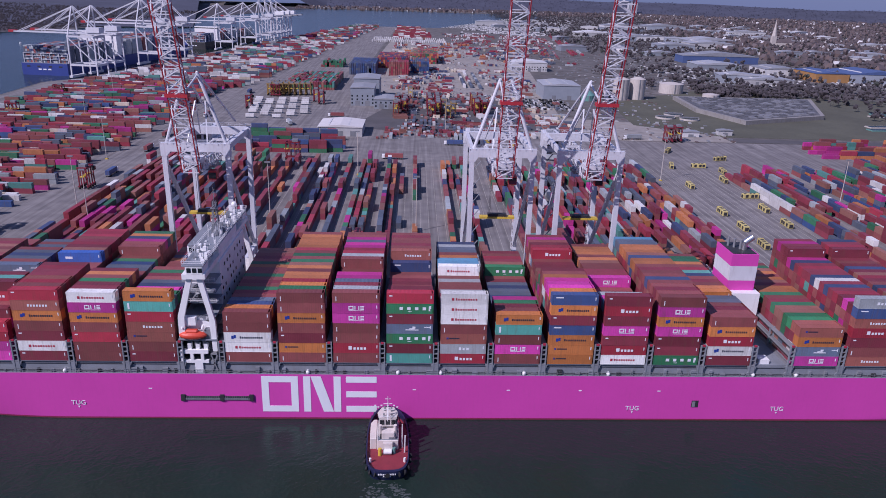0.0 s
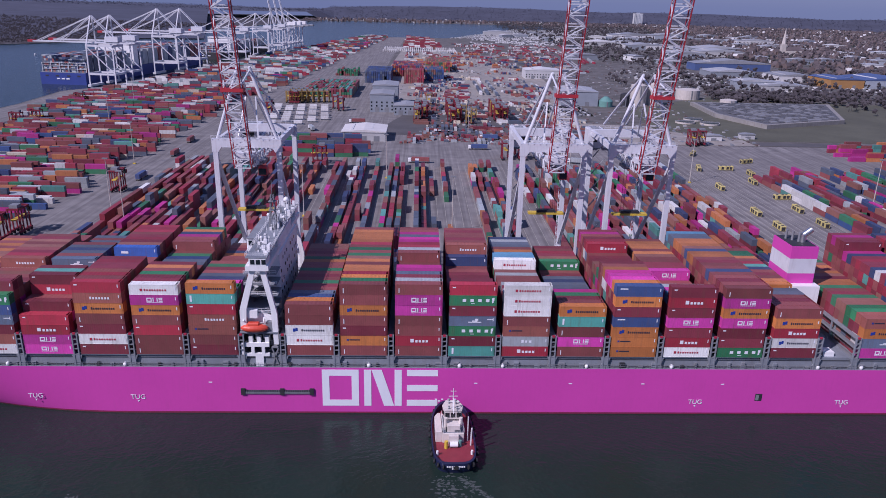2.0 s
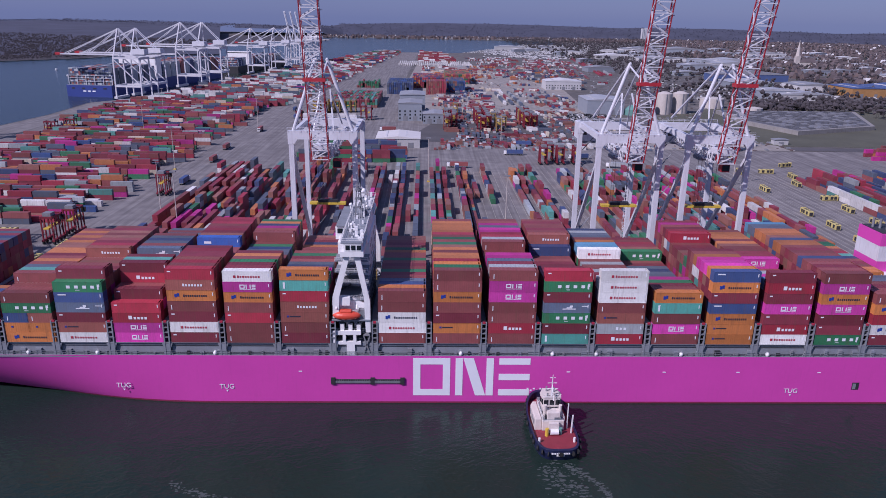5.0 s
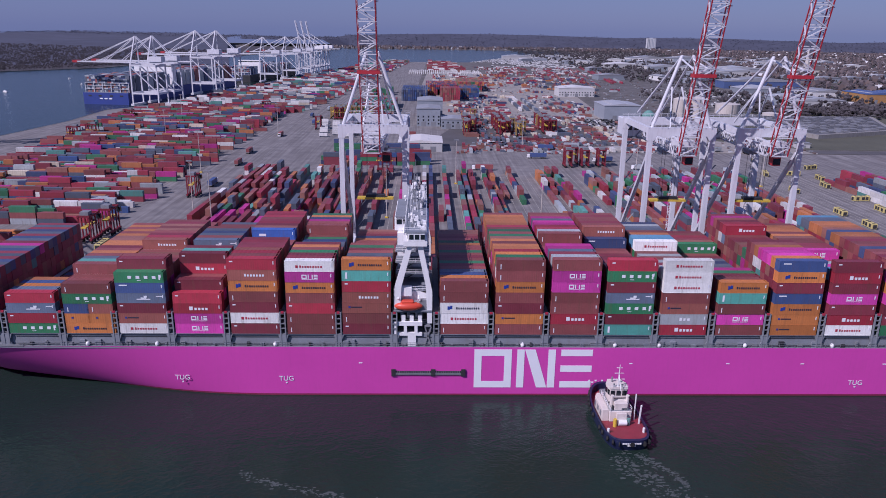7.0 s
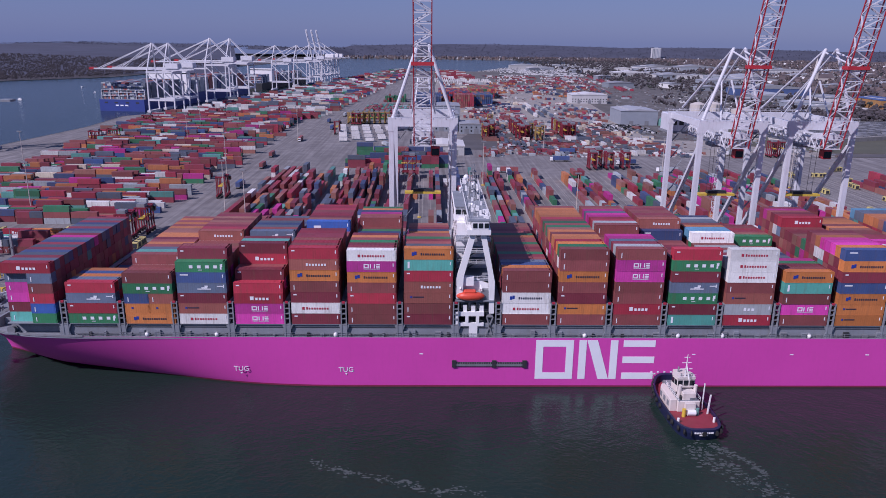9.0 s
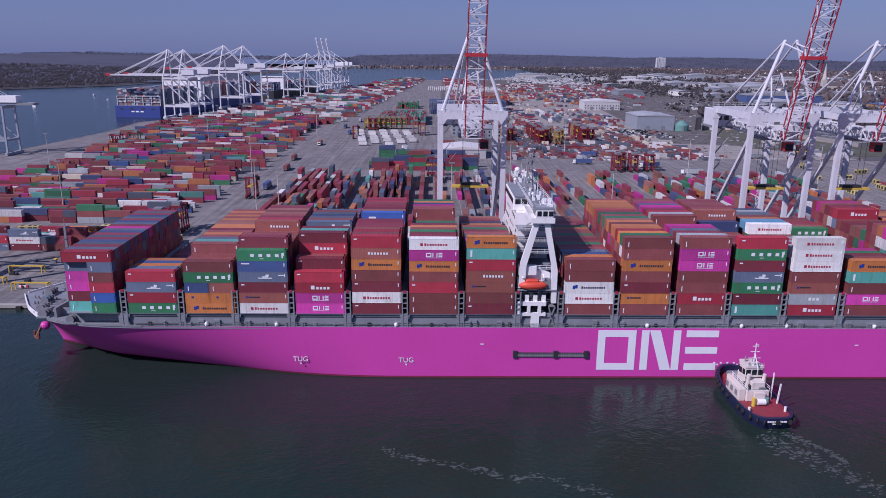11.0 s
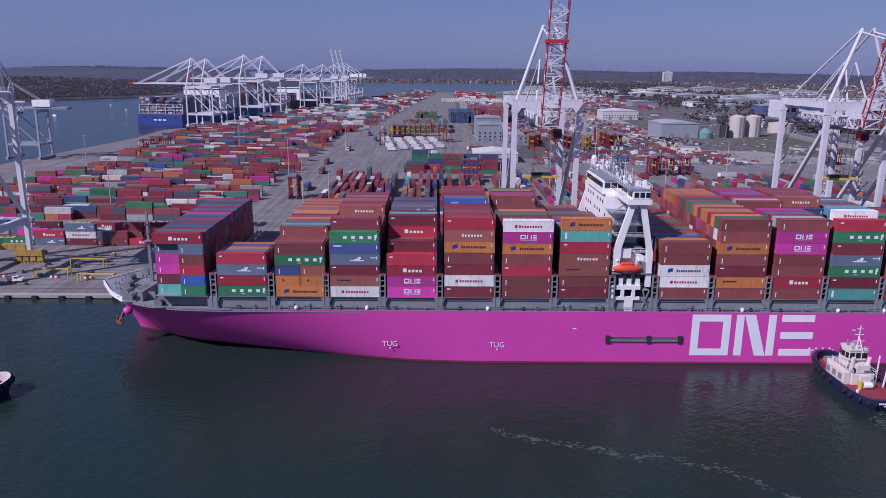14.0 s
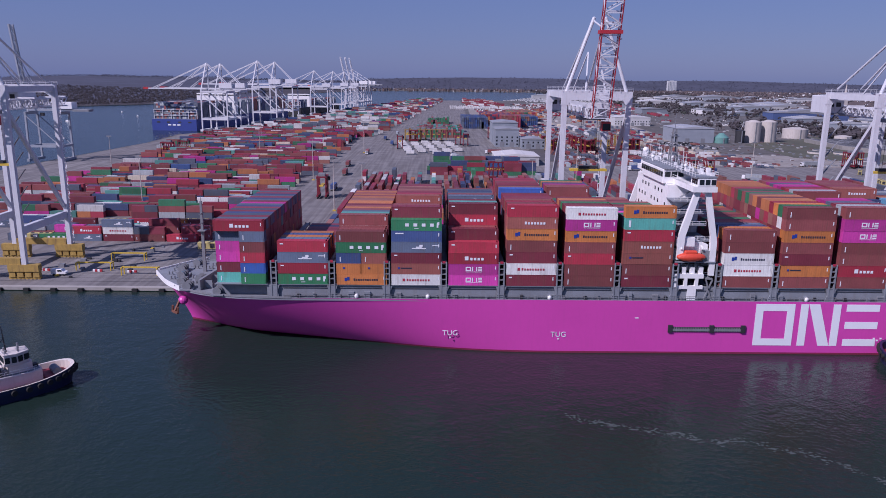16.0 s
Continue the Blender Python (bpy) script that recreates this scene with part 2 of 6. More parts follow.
def boxes_mesh(name, items, materials, kind_label, category):
    """One joined mesh of many plain crates: (x0, x1, y0, y1, z0, z1, slot)."""
    a = np.array(items, float)
    n = len(a)
    cx = a[:, [0, 1, 1, 0, 0, 1, 1, 0]]
    cy = a[:, [2, 2, 3, 3, 2, 2, 3, 3]]
    cz = a[:, [4, 4, 4, 4, 5, 5, 5, 5]]
    v = np.stack([cx, cy, cz], -1).reshape(-1, 3)
    q = np.array([[0, 1, 5, 4], [1, 2, 6, 5], [2, 3, 7, 6], [3, 0, 4, 7], [4, 5, 6, 7], [3, 2, 1, 0]])
    f = (q[None] + 8 * np.arange(n)[:, None, None]).reshape(-1, 4)
    me = bpy.data.meshes.new(name)
    me.from_pydata(v.tolist(), [], f.tolist())
    for m in materials:
        me.materials.append(m)
    me.polygons.foreach_set("material_index", np.repeat(a[:, 6].astype(np.int32), 6))
    me.update()
    ob = new(name, me)
    return tagged(ob, kind_label, category, "", "stuff")


# ---- ground and water ----
part("water", prism(B(), [(-4600, -700), (4600, -700), (4600, 4600), (-4600, 4600)], -6, 0), M_water)
tagged(bpy.data.objects["water"], "dark green-grey harbour water with light ripples", "water", kind="structure")
gb = B()
prism(gb, [(-440, 51), (900, 51), (4600, 200), (4600, 4600), (600, 4600), (560, 2900), (240, 2350), (60, 2060), (-170, 2060), (-290, 1500),
           (-396, 712), (-421, 669), (-414, 560), (-428, 380)], -6, 1.0)
prism(gb, [(-4600, 1250), (-1500, 1260), (-950, 1330), (-800, 1540), (-730, 2100), (-620, 3000), (-500, 3700), (560, 3500), (600, 4600), (-4600, 4600)], -6, 1.0)
tagged(part("ground", gb, M_land), "flat mixed land of earth, grass and tarmac", "ground", kind="structure")


def sheet(name, pts, material, label, z0=0.9, z1=1.06, category="ground"):
    return tagged(part(name, prism(B(), pts, z0, z1), material), label, category, kind="structure")


sheet("pavement", [(-439.5, 51.3), (420, 51.3), (420, 395), (60, 395), (60, 470), (-60, 600), (-75, 1000), (-60, 2050), (-168, 2050), (-288, 1500),
                   (-394, 712), (-418, 669), (-411, 560), (-425, 380)], M_concrete, "worn grey concrete container yard paving", category="pavement")
sheet("earth_yard", [(60, 398), (250, 398), (250, 470), (130, 500), (160, 900), (60, 1500), (-58, 1500), (-70, 1000), (-55, 602), (62, 472)], M_dirt,
      "pale bare earth and broken concrete of a cleared yard", z1=1.10)
sheet("road", [(-201, 110), (-177, 110), (-177, 330), (-165, 650), (-132, 1202), (-82, 2040), (-106, 2040), (-160, 1202), (-190, 650), (-203, 330)], M_concrete,
      "long pale concrete haul road between container stacks", z1=1.12, category="road")
sheet("road", [(252, 398), (900, 380), (900, 398), (252, 412)], M_asphalt, "grey tarmac road along the yard fence", z1=1.23, category="road")
sheet("lawn", [(255, 420), (520, 415), (620, 640), (330, 720), (200, 600), (190, 470)], M_grass, "dull green grass round the treatment works", z1=1.17)
# parking and hardstanding in the distance
sheet("hardstanding", [(-60, 428), (-22, 421), (14, 428), (58, 420), (98, 430), (104, 520), (92, 566), (78, 612), (30, 626), (4, 610), (-20, 618), (-38, 520)], M_asphalt, "dark tarmac lot for parked carriers", z1=1.20, category="pavement")

sheet("woodland_floor", [(-4500, 1270), (-1500, 1275), (-960, 1342), (-812, 1548), (-742, 2104), (-634, 3000), (-515, 3690), (-4500, 3690)], M_leaf,
      "dark leaf-strewn floor of the riverside woods", z1=1.3)

# quay wall: cope, fenders, ladders
quay = empty("quay_wall", "concrete quay wall with dark timber and rubber fenders", "quay", kind="structure")
part("cope", box(B(), -439.8, 330, 50.2, 52.0, 0.2, 1.22), mat("cope_concrete", (0.34, 0.32, 0.30), 0.9, var=0.25, size=4), quay)
fm = part("fender", box(B(), -0.8, 0.8, 49.3, 50.2, -2.5, 0.95), M_rubber, quay)
fm.location.x = -432
for i in range(1, 53):
    o = fm.copy()
    scene.collection.objects.link(o)
    o.location.x = -432 + 8.5 * i

# ---- the container ship ----
CY, HB, DECK = 24.75, 24.75, 13.7


def lerp_table(d, tab):
    for (a, va), (b, vb) in zip(tab, tab[1:]):
        if d <= b:
            k = max(0.0, (d - a) / (b - a))
            return va + (vb - va) * k
    return tab[-1][1]


WL = ((0, 0.5), (27, 7.6), (51, 16.0), (73, 22.6), (90, 24.75))
DK = ((0, 0.9), (6, 10.5), (12, 17.0), (19, 21.5), (28, 23.9), (40, 24.75))
STERN = ((0, 21.5), (25, 24.2), (60, 24.75))


def hull_point(i, n, z):
    w = max(0.0, min(1.0, (z + 1) / (DECK + 1)))
    stem = -192.6 - 9.2 * w ** 1.4
    x = stem + (162 - stem) * (i / n) ** 1.6
    d = x - stem
    spread = min(7.0, d * 0.45)
    wl = sum(lerp_table(d + spread * k, WL) for k in (-1, -0.5, 0, 0.5, 1)) / 5
    dk = sum(lerp_table(d + 0.4 * spread * k, DK) for k in (-1, -0.5, 0, 0.5, 1)) / 5
    p = w ** lerp_table(d, ((0, 0.9), (10, 0.6), (20, 0.50), (35, 0.52), (53, 0.55), (75, 0.52), (100, 0.45)))
    hb = wl * (1 - p) + dk * p
    if x > 90:
        hb = min(hb, lerp_table(162 - x, STERN) + (24.75 - 21.5) * w)
    return x, min(hb, HB)


ship = empty("container_ship", "huge magenta container ship moored at the quay, fully laden", "ship")
hb_ = B()
N, LEVELS = 120, [-4, 0.0, 0.45, 0.8, 1.2, 1.8, 2.5, 3.1, 3.8, 4.4, 5, 5.6, 6.3, 7.5, 8.5, 9.5, 10.5, 11.5, 12.6, DECK]
rings = []
for z in LEVELS:
    near = [hull_point(i, N, z) for i in range(N + 1)]
    rings.append(([hb_.verts.new((x, CY - h, z)) for x, h in near], [hb_.verts.new((x, CY + h, z)) for x, h in near]))
for k in range(len(LEVELS) - 1):
    for i in range(N):
        for side in (0, 1):
            a, b = rings[k][side], rings[k + 1][side]
            f = hb_.faces.new((a[i], a[i + 1], b[i + 1], b[i]))
            f.material_index = 1 if LEVELS[k + 1] <= 0.5 else 0
            f.smooth = True
    hb_.faces.new((rings[k][0][N], rings[k][1][N], rings[k + 1][1][N], rings[k + 1][0][N]))
    hb_.faces.new((rings[k][0][0], rings[k + 1][0][0], rings[k + 1][1][0], rings[k][1][0]))
part("hull", hb_, [M_hull, M_boot], ship, "magenta hull with a dark red waterline")
db = B()
top = [hull_point(i, N, DECK) for i in range(N + 1)]
outline = [(x, CY - h + 0.05) for x, h in top] + [(x, CY + h - 0.05) for x, h in reversed(top)]
prism(db, outline, DECK - 0.6, DECK - 0.04)
part("deck", db, M_deck, ship, "grey painted steel deck")
# bulwark at the bow: white plate standing above the deck edge
for s in (-1, 1):
    bw = B()
    pts = [(x, CY + s * h) for x, h in top if x < -189]
    for (xa, ya), (xb, yb) in zip(pts, pts[1:]):
        beam(bw, (xa, ya, DECK - 0.25), (xb, yb, DECK - 0.25), 0.25, 1.3)
    part("bow_bulwark", bw, M_white, ship, "white bulwark plate round the bow")
for s in (-1, 1):
    bw = B()
    pts = [(x, CY + s * h) for x, h in top if -188 < x < -160]
    for (xa, ya), (xb, yb) in zip(pts, pts[1:]):
        beam(bw, (xa, ya, DECK + 0.1), (xb, yb, DECK + 0.1), 0.15, 0.5)
    part("bow_rail", bw, M_steel, ship)

# block device amidships in plain bars, draught and tug marks
YM = -0.06
mk = B()
for x0, x1, z0, z1 in ((-45.4, -43.5, 2.3, 13.1), (-37.6, -35.7, 2.3, 13.1), (-43.5, -37.6, 11.3, 13.1), (-43.5, -37.6, 2.3, 4.1)):
    box(mk, x0, x1, YM, 0.2, z0, z1)
part("name_ring", mk, M_mark, ship, "pale square ring painted on the hull")
part("name_bar", box(B(), -34.3, -32.4, YM, 0.2, 2.3, 13.1), M_mark, ship, "pale upright bar painted on the hull")
part("name_bar", box(B(), -26.2, -24.3, YM, 0.2, 2.3, 13.1), M_mark, ship, "pale upright bar painted on the hull")
part("name_slant", extrude_y(B(), [(-32.3, 13.1), (-29.6, 13.1), (-26.3, 2.3), (-29.0, 2.3)], YM, 0.2), M_mark, ship, "pale slanting bar painted on the hull")
for z0, z1 in ((2.3, 4.1), (6.8, 8.6), (11.3, 13.1)):
    part("name_stripe", box(B(), -22.9, -14.7, YM, 0.2, z0, z1), M_mark, ship, "pale level stripe painted on the hull")


def lettering(text, x, z, size, y, material, parent, name="lettering", label=""):
    cu = bpy.data.curves.new(name, "FONT")
    cu.body, cu.size, cu.align_x, cu.extrude = text, size, "CENTER", 0.02
    ob = new(name, cu)
    me = bpy.data.meshes.new_from_object(ob.evaluated_get(bpy.context.evaluated_depsgraph_get()))
    bpy.data.objects.remove(ob)
    ob = new(name, me)
    me.materials.append(material)
    ob.matrix_basis = pose(x, y, z, 90)
    ob.parent = parent
    if label:
        ob["label"] = label
    return ob


for x, z, yy in ((-94.0, 4.2, -0.10), (-120.9, 4.2, None), (55.6, 3.2, -0.10), (96.3, 3.2, -0.10)):
    if yy is None:
        near = min((abs(hull_point(i, 400, z + 1)[0] - x), i) for i in range(401))[1]
        yy = CY - hull_point(near, 400, z + 2.0)[1] - 0.25
    lettering("TUG", x, z, 1.9, yy, M_mark, ship, "tug_mark", "white push-point lettering")
    arrow = B()
    extrude_y(arrow, [(x - 0.3, z - 0.4), (x + 0.3, z - 0.4), (x, z - 0.9)], yy - 0.02, yy + 0.02)
    part("push_arrow", arrow, M_mark, ship)
# gangway recess
gw = part("gangway_recess", box(B(), -66.8, -47.6, -0.05, 0.3, 5.7, 7.0), M_dark, ship, "dark slot in the hull holding the gangway")
part("gangway", box(B(), -66.2, -48.2, -0.32, -0.02, 6.0, 6.5), M_steel, gw, "stowed grey aluminium gangway")
lad = B()
for i in range(30):
    box(lad, -66.0 + i * 0.6, -65.85 + i * 0.6, -0.4, -0.06, 5.9, 6.9)
tagged(part("gangway_rail", lad, M_steel, gw), kind="stuff")
for x in (-66.3, -56.0, -48.2):
    part("gangway_davit", box(B(), x - 0.55, x + 0.55, -0.42, 0.0, 5.6, 7.5), M_dark, gw)
part("pilot_port", box(B(), 72.0, 73.9, -0.06, 0.3, 4.2, 6.3), M_dark, ship, "small dark pilot door in the hull")
part("pilot_door", box(B(), 72.2, 73.0, -0.16, 0.2, 4.4, 6.0), M_steel, ship)
for x in (-5, 20.5, 40.2, 62, -75.2, -30):
    part("weld_mark", box(B(), x, x + 0.9, -0.04, 0.2, 9.1, 9.35), M_mark, ship)
for i in range(9):
    x = -16.2 + i * 0.85
    part("draught_mark", box(B(), x, x + 0.5, -0.05, 0.2, 3.6 + 0.5 * (i % 2), 4.0 + 0.5 * (i % 2)), M_mark, ship)

# hatch coaming wall, stanchions and walkway furniture along the deck edge
part("fore_coaming", box(B(), -178.8, -166, 3.2, 46.3, DECK - 0.05, 16.92), M_deck, ship)
cm = part("hatch_coaming", box(B(), -166, 150, 0.95, 48.5, DECK - 0.05, 16.95), M_deck, ship, "grey hatch coaming wall")
rl = B()
for z in (DECK + 0.55, DECK + 1.1):
    beam(rl, (-162, 0.25, z), (150, 0.25, z), 0.07)
for i in range(0, 157):
    box(rl, -162 + 2 * i, -161.93 + 2 * i, 0.2, 0.27, DECK, DECK + 1.1)
part("deck_rail", rl, M_steel, ship)
pipe = B()
beam(pipe, (-162, 0.75, DECK + 0.4), (150, 0.75, DECK + 0.4), 0.16)
beam(pipe, (-162, 0.85, DECK + 2.4), (150, 0.85, DECK + 2.4), 0.12)
part("deck_pipe", pipe, M_dark, ship)
rng = random.Random(4)
for i in range(70):
    x = -158 + 4.1 * i + rng.uniform(-1, 1)
    w, h = rng.uniform(0.4, 1.6), rng.uniform(0.5, 1.8)
    o = part("deck_fitting", box(B(), x, x + w, 0.4, 0.93, DECK - 0.03, DECK + h), rng.choice((M_steel, M_dark, M_deck, M_deck, M_steel)), ship)
for x in (-144, -126.5, -96.5, -33, -9, 2.5, 25, 48, 88, 100):
    bm = B()
    bmesh.ops.create_uvsphere(bm, u_segments=10, v_segments=6, radius=0.55, matrix=Matrix.Translation((x, 0.5, DECK + 0.5)) @ Matrix.Diagonal((1, 1, 1.2, 1)))
    part("vent_head", bm, M_white, ship, "white mushroom vent")

BAYS = [  # x of the fore end, tier height, near column from the bottom, then tops row by row across the ship (a digit sets the tiers)
    (-178.2, 2.62, "teal/green maroon/blue magenta/red magenta/brown slate/slate red", "6R 6l m l n m l m n l p m l n m l n m l m"),
    (-163.0, 2.70, "green red* slate red*", "4R 4l o n o 2m b m l m m m n m b m m m n m"),
    (-148.8, 2.66, "orange orange/orange navy/rust green brown", "5r 5b b 6b t l b o b m o o r r o b o b o b"),
    (-135.4, 2.72, "white rust* maroon slate navy green", "6g 7m b 6b m b r b 7r R m b r b r m b 6R b b"),
    (-121.5, 2.72, "magenta magenta red red*", "4R 5m b 7m t m 6b b 7l b l n l b 6u l n l b l"),
    (-107.4, 2.86, "maroon white maroon brown orange rust red*", "7R 7b R r m m R m 6m b b 7u r m R m b R R R"),
    (-93.2, 2.78, "brown brown red* brown orange magenta white", "7w 7m m g b o m 6m b l l u g b 7b b p n o g"),
    (-79.1, 2.86, "maroon brown rust* rust red* teal orange", "7o 6l g p n l b m g b 5o m m b b o n m b r"),
    (-54.4, 2.88, "brown white white* brown brown", "5b 5o n l b m g b m b g b b o g b m 5b r r"),
    (-40.3, 2.86, "brown orange* maroon brown orange brown brown", "7b 7g o R o o b o r g b g b R o o o o o b"),
    (-26.1, 2.88, "brown red brown brown magenta magenta brown", "7b 7y m l p p 6b b b b 7b y R R p p l p b b"),
    (-12.1, 2.88, "teal maroon green slate maroon green red*", "7R 6m b m m 5m m b m m b b 6n 7r b m b b m b"),
    (2.1, 2.88, "red grey rust* brown white white white", "7w 6w m y 5m b b b b y b 6w s s o b l l y n"),
    (16.7, 2.88, "brown magenta brown teal orange", "5o 5b m g p 4l l n l l n 4l m b 5g/g r m R b m"),
    (31.0, 2.88, "orange* orange* orange navy maroon orange navy", "7n 7o p p p o b m 6g b r m m b 7R R m b p m"),
    (45.4, 2.86, "white red maroon magenta maroon red maroon", "7m 6s p y 5y y b b 6p m m b b r o b o o o b"),
    (59.8, 2.84, "green maroon maroon magenta orange magenta brown", "7b 7b m b b n b b m b o o n r o o o l l s"),
    (74.2, 2.86, "maroon white* red orange brown", "5b 5b m b l l 4l 5o o b m b n t R b o g g b"),
    (98.6, 2.86, "magenta slate orange rust*", "4r 4r g g r r g m b g o o m r o b o r g b"),
    (113.1, 2.86, "rust brown maroon red rust navy grey", "7y 6m p m R m n m w n m m R m n p 7m m p m"),
    (127.5, 2.86, "brown navy red maroon rust maroon", "6m 6t m R r m n b m R r m n m b m 7m R m n"),
]
LETTER = dict(zip("brmRopwgntysluc", "brown rust maroon red orange magenta white green navy teal grey sky slate blue cream".split()))
CL, CW, CH, Z0, PITCH = 12.192, 2.438, 2.896, 17.1, 2.468
# hatch covers carry the stacks
for x0, *_ in BAYS:
    part("hatch_cover", box(B(), x0 - 0.3, x0 + CL + 0.3, 0.5, 49.0, 16.9, Z0), M_deck, ship)


def lashing_bridge(x):
    root = empty("lashing_bridge", "grey steel lashing bridge between container bays", "lashing bridge", "lashing bridges", at=(x, 0, DECK))
    for yy in (0.5, 12.7, 24.7, 36.7, 48.6):
        for dx in (-0.62, 0.62):
            bm = B()
            beam(bm, (dx, yy, -0.05), (dx, yy, 9.3), 0.3, 0.5)
            part("post", bm, M_deck, root)
    for z in (3.3, 6.2, 8.9):
        part("platform", box(B(), -0.75, 0.75, 0.3, 49.0, z - 0.12, z + 0.12), M_steel, root)
    bm = B()
    for z in (4.4, 7.3):
        for dx in (-0.7, 0.7):
            beam(bm, (dx, 0.3, z), (dx, 49, z), 0.06)
    for z in (4.9, 7.6):
        beam(bm, (-0.6, 0.42, z), (0.6, 0.42, z), 0.25)
    part("handrail", bm, M_steel, root)
    bm = B()
    extrude_y(bm, [(-1.25, 0), (1.25, 0), (0.75, 1.5), (1.3, 3.1), (-1.3, 3.1), (-0.75, 1.5)], 0.35, 0.75)
    part("pedestal", bm, M_deck, root)
    part("end_lamp", box(B(), -0.35, 0.35, 0.2, 0.6, 9.02, 9.5), M_logo_red, root, "small red end plate")
    return root


lash = lashing_bridge(-1)
ends = [BAYS[i][0] - 1.1 for i in range(len(BAYS)) if i and BAYS[i][0] - BAYS[i - 1][0] < 18]
ends += [BAYS[7][0] + CL + 0.9, BAYS[8][0] - 0.9, BAYS[17][0] + CL + 0.9, BAYS[18][0] - 0.9]
lash.location.x = ends[0]
for x in ends[1:]:
    copy_thing(lash, pose(x, 0, DECK))


def container_mesh(length, colour):
    """Corrugated box with frame rails, posts and roof; its near lower fore corner at the origin."""
    bm = B()
    y0, y1, zb, zt = 0.0, CW, 0.0, CH - 0.012
    post, rail = 0.16, 0.14
    for x in (0, length - post):
        for y in (y0, y1 - post):
            box(bm, x, x + post, y, y + post, zb, zt)
    for z in (zb, zt - rail):
        for y in (y0, y1 - rail):
            box(bm, post, length - post, y, y + rail, z, z + rail)
        for x in (0, length - rail):
            box(bm, x, x + rail, post, y1 - post, z, z + rail)
    n = int(length / 0.56)
    for y, s in ((y0 + 0.02, 1), (y1 - 0.02, -1)):
        prev = None
        step = (length - 2 * post) / n
        for i in range(n):
            for k, dy in ((0.0, 0), (0.36, 0), (0.5, 0.009), (0.86, 0.009)):
                x = post + (i + k) * step
                cur = (bm.verts.new((x, y + s * dy, rail)), bm.verts.new((x, y + s * dy, zt - rail)))
                if prev:
                    bm.faces.new((prev[0], cur[0], cur[1], prev[1]))
                prev = cur
    prev = None
    for i in range(n + 1):
        for dz in ((0, 0.03) if i % 2 else (0.03, 0)):
            x = rail + (length - 2 * rail) * (i + (0.15 if dz else 0)) / (n + 1)
            cur = (bm.verts.new((x, rail, zt - 0.05 + dz)), bm.verts.new((x, y1 - rail, zt - 0.05 + dz)))
            if prev:
                bm.faces.new((prev[0], cur[0], cur[1], prev[1]))
            prev = cur
    box(bm, 0.06, 0.1, post, y1 - post, rail, zt - rail)
    box(bm, rail, length - rail, rail, y1 - rail, 0.02, 0.08)
    bmesh.ops.recalc_face_normals(bm, faces=bm.faces[:])
    me = bpy.data.meshes.new("shipping_container")
    bm.to_mesh(me)
    bm.free()
    me.materials.append(BOXP[colour])
    return me


def door_mesh(length):
    bm = B()
    x = length
    for y in (0.17, 1.225):
        box(bm, x - 0.12, x - 0.05, y, y + 1.04, 0.15, CH - 0.17)
    for y in (0.45, 0.9, 1.5, 1.95):
        tube(bm, (x - 0.02, y, 0.1), (x - 0.02, y, CH - 0.15), 0.025, n=6)
    return bm


def bars(rects, name="marks"):
    """Flat plain marks on the near side: (x0, x1, z0, z1)."""
    bm = B()
    for x0, x1, z0, z1 in rects:
        box(bm, x0, x1, -0.03, 0.004, z0, z1)
    bmesh.ops.recalc_face_normals(bm, faces=bm.faces[:])
    me = bpy.data.meshes.new(name)
    bm.to_mesh(me)
    bm.free()
    return me


def blurred_word(x, z, w, h, n):
    s = w / n
    return [(x + i * s, x + i * s + s * (0.62, 0.55, 0.66)[i % 3], z, z + h * (1.0 if i == 0 else 0.8)) for i in range(n)]


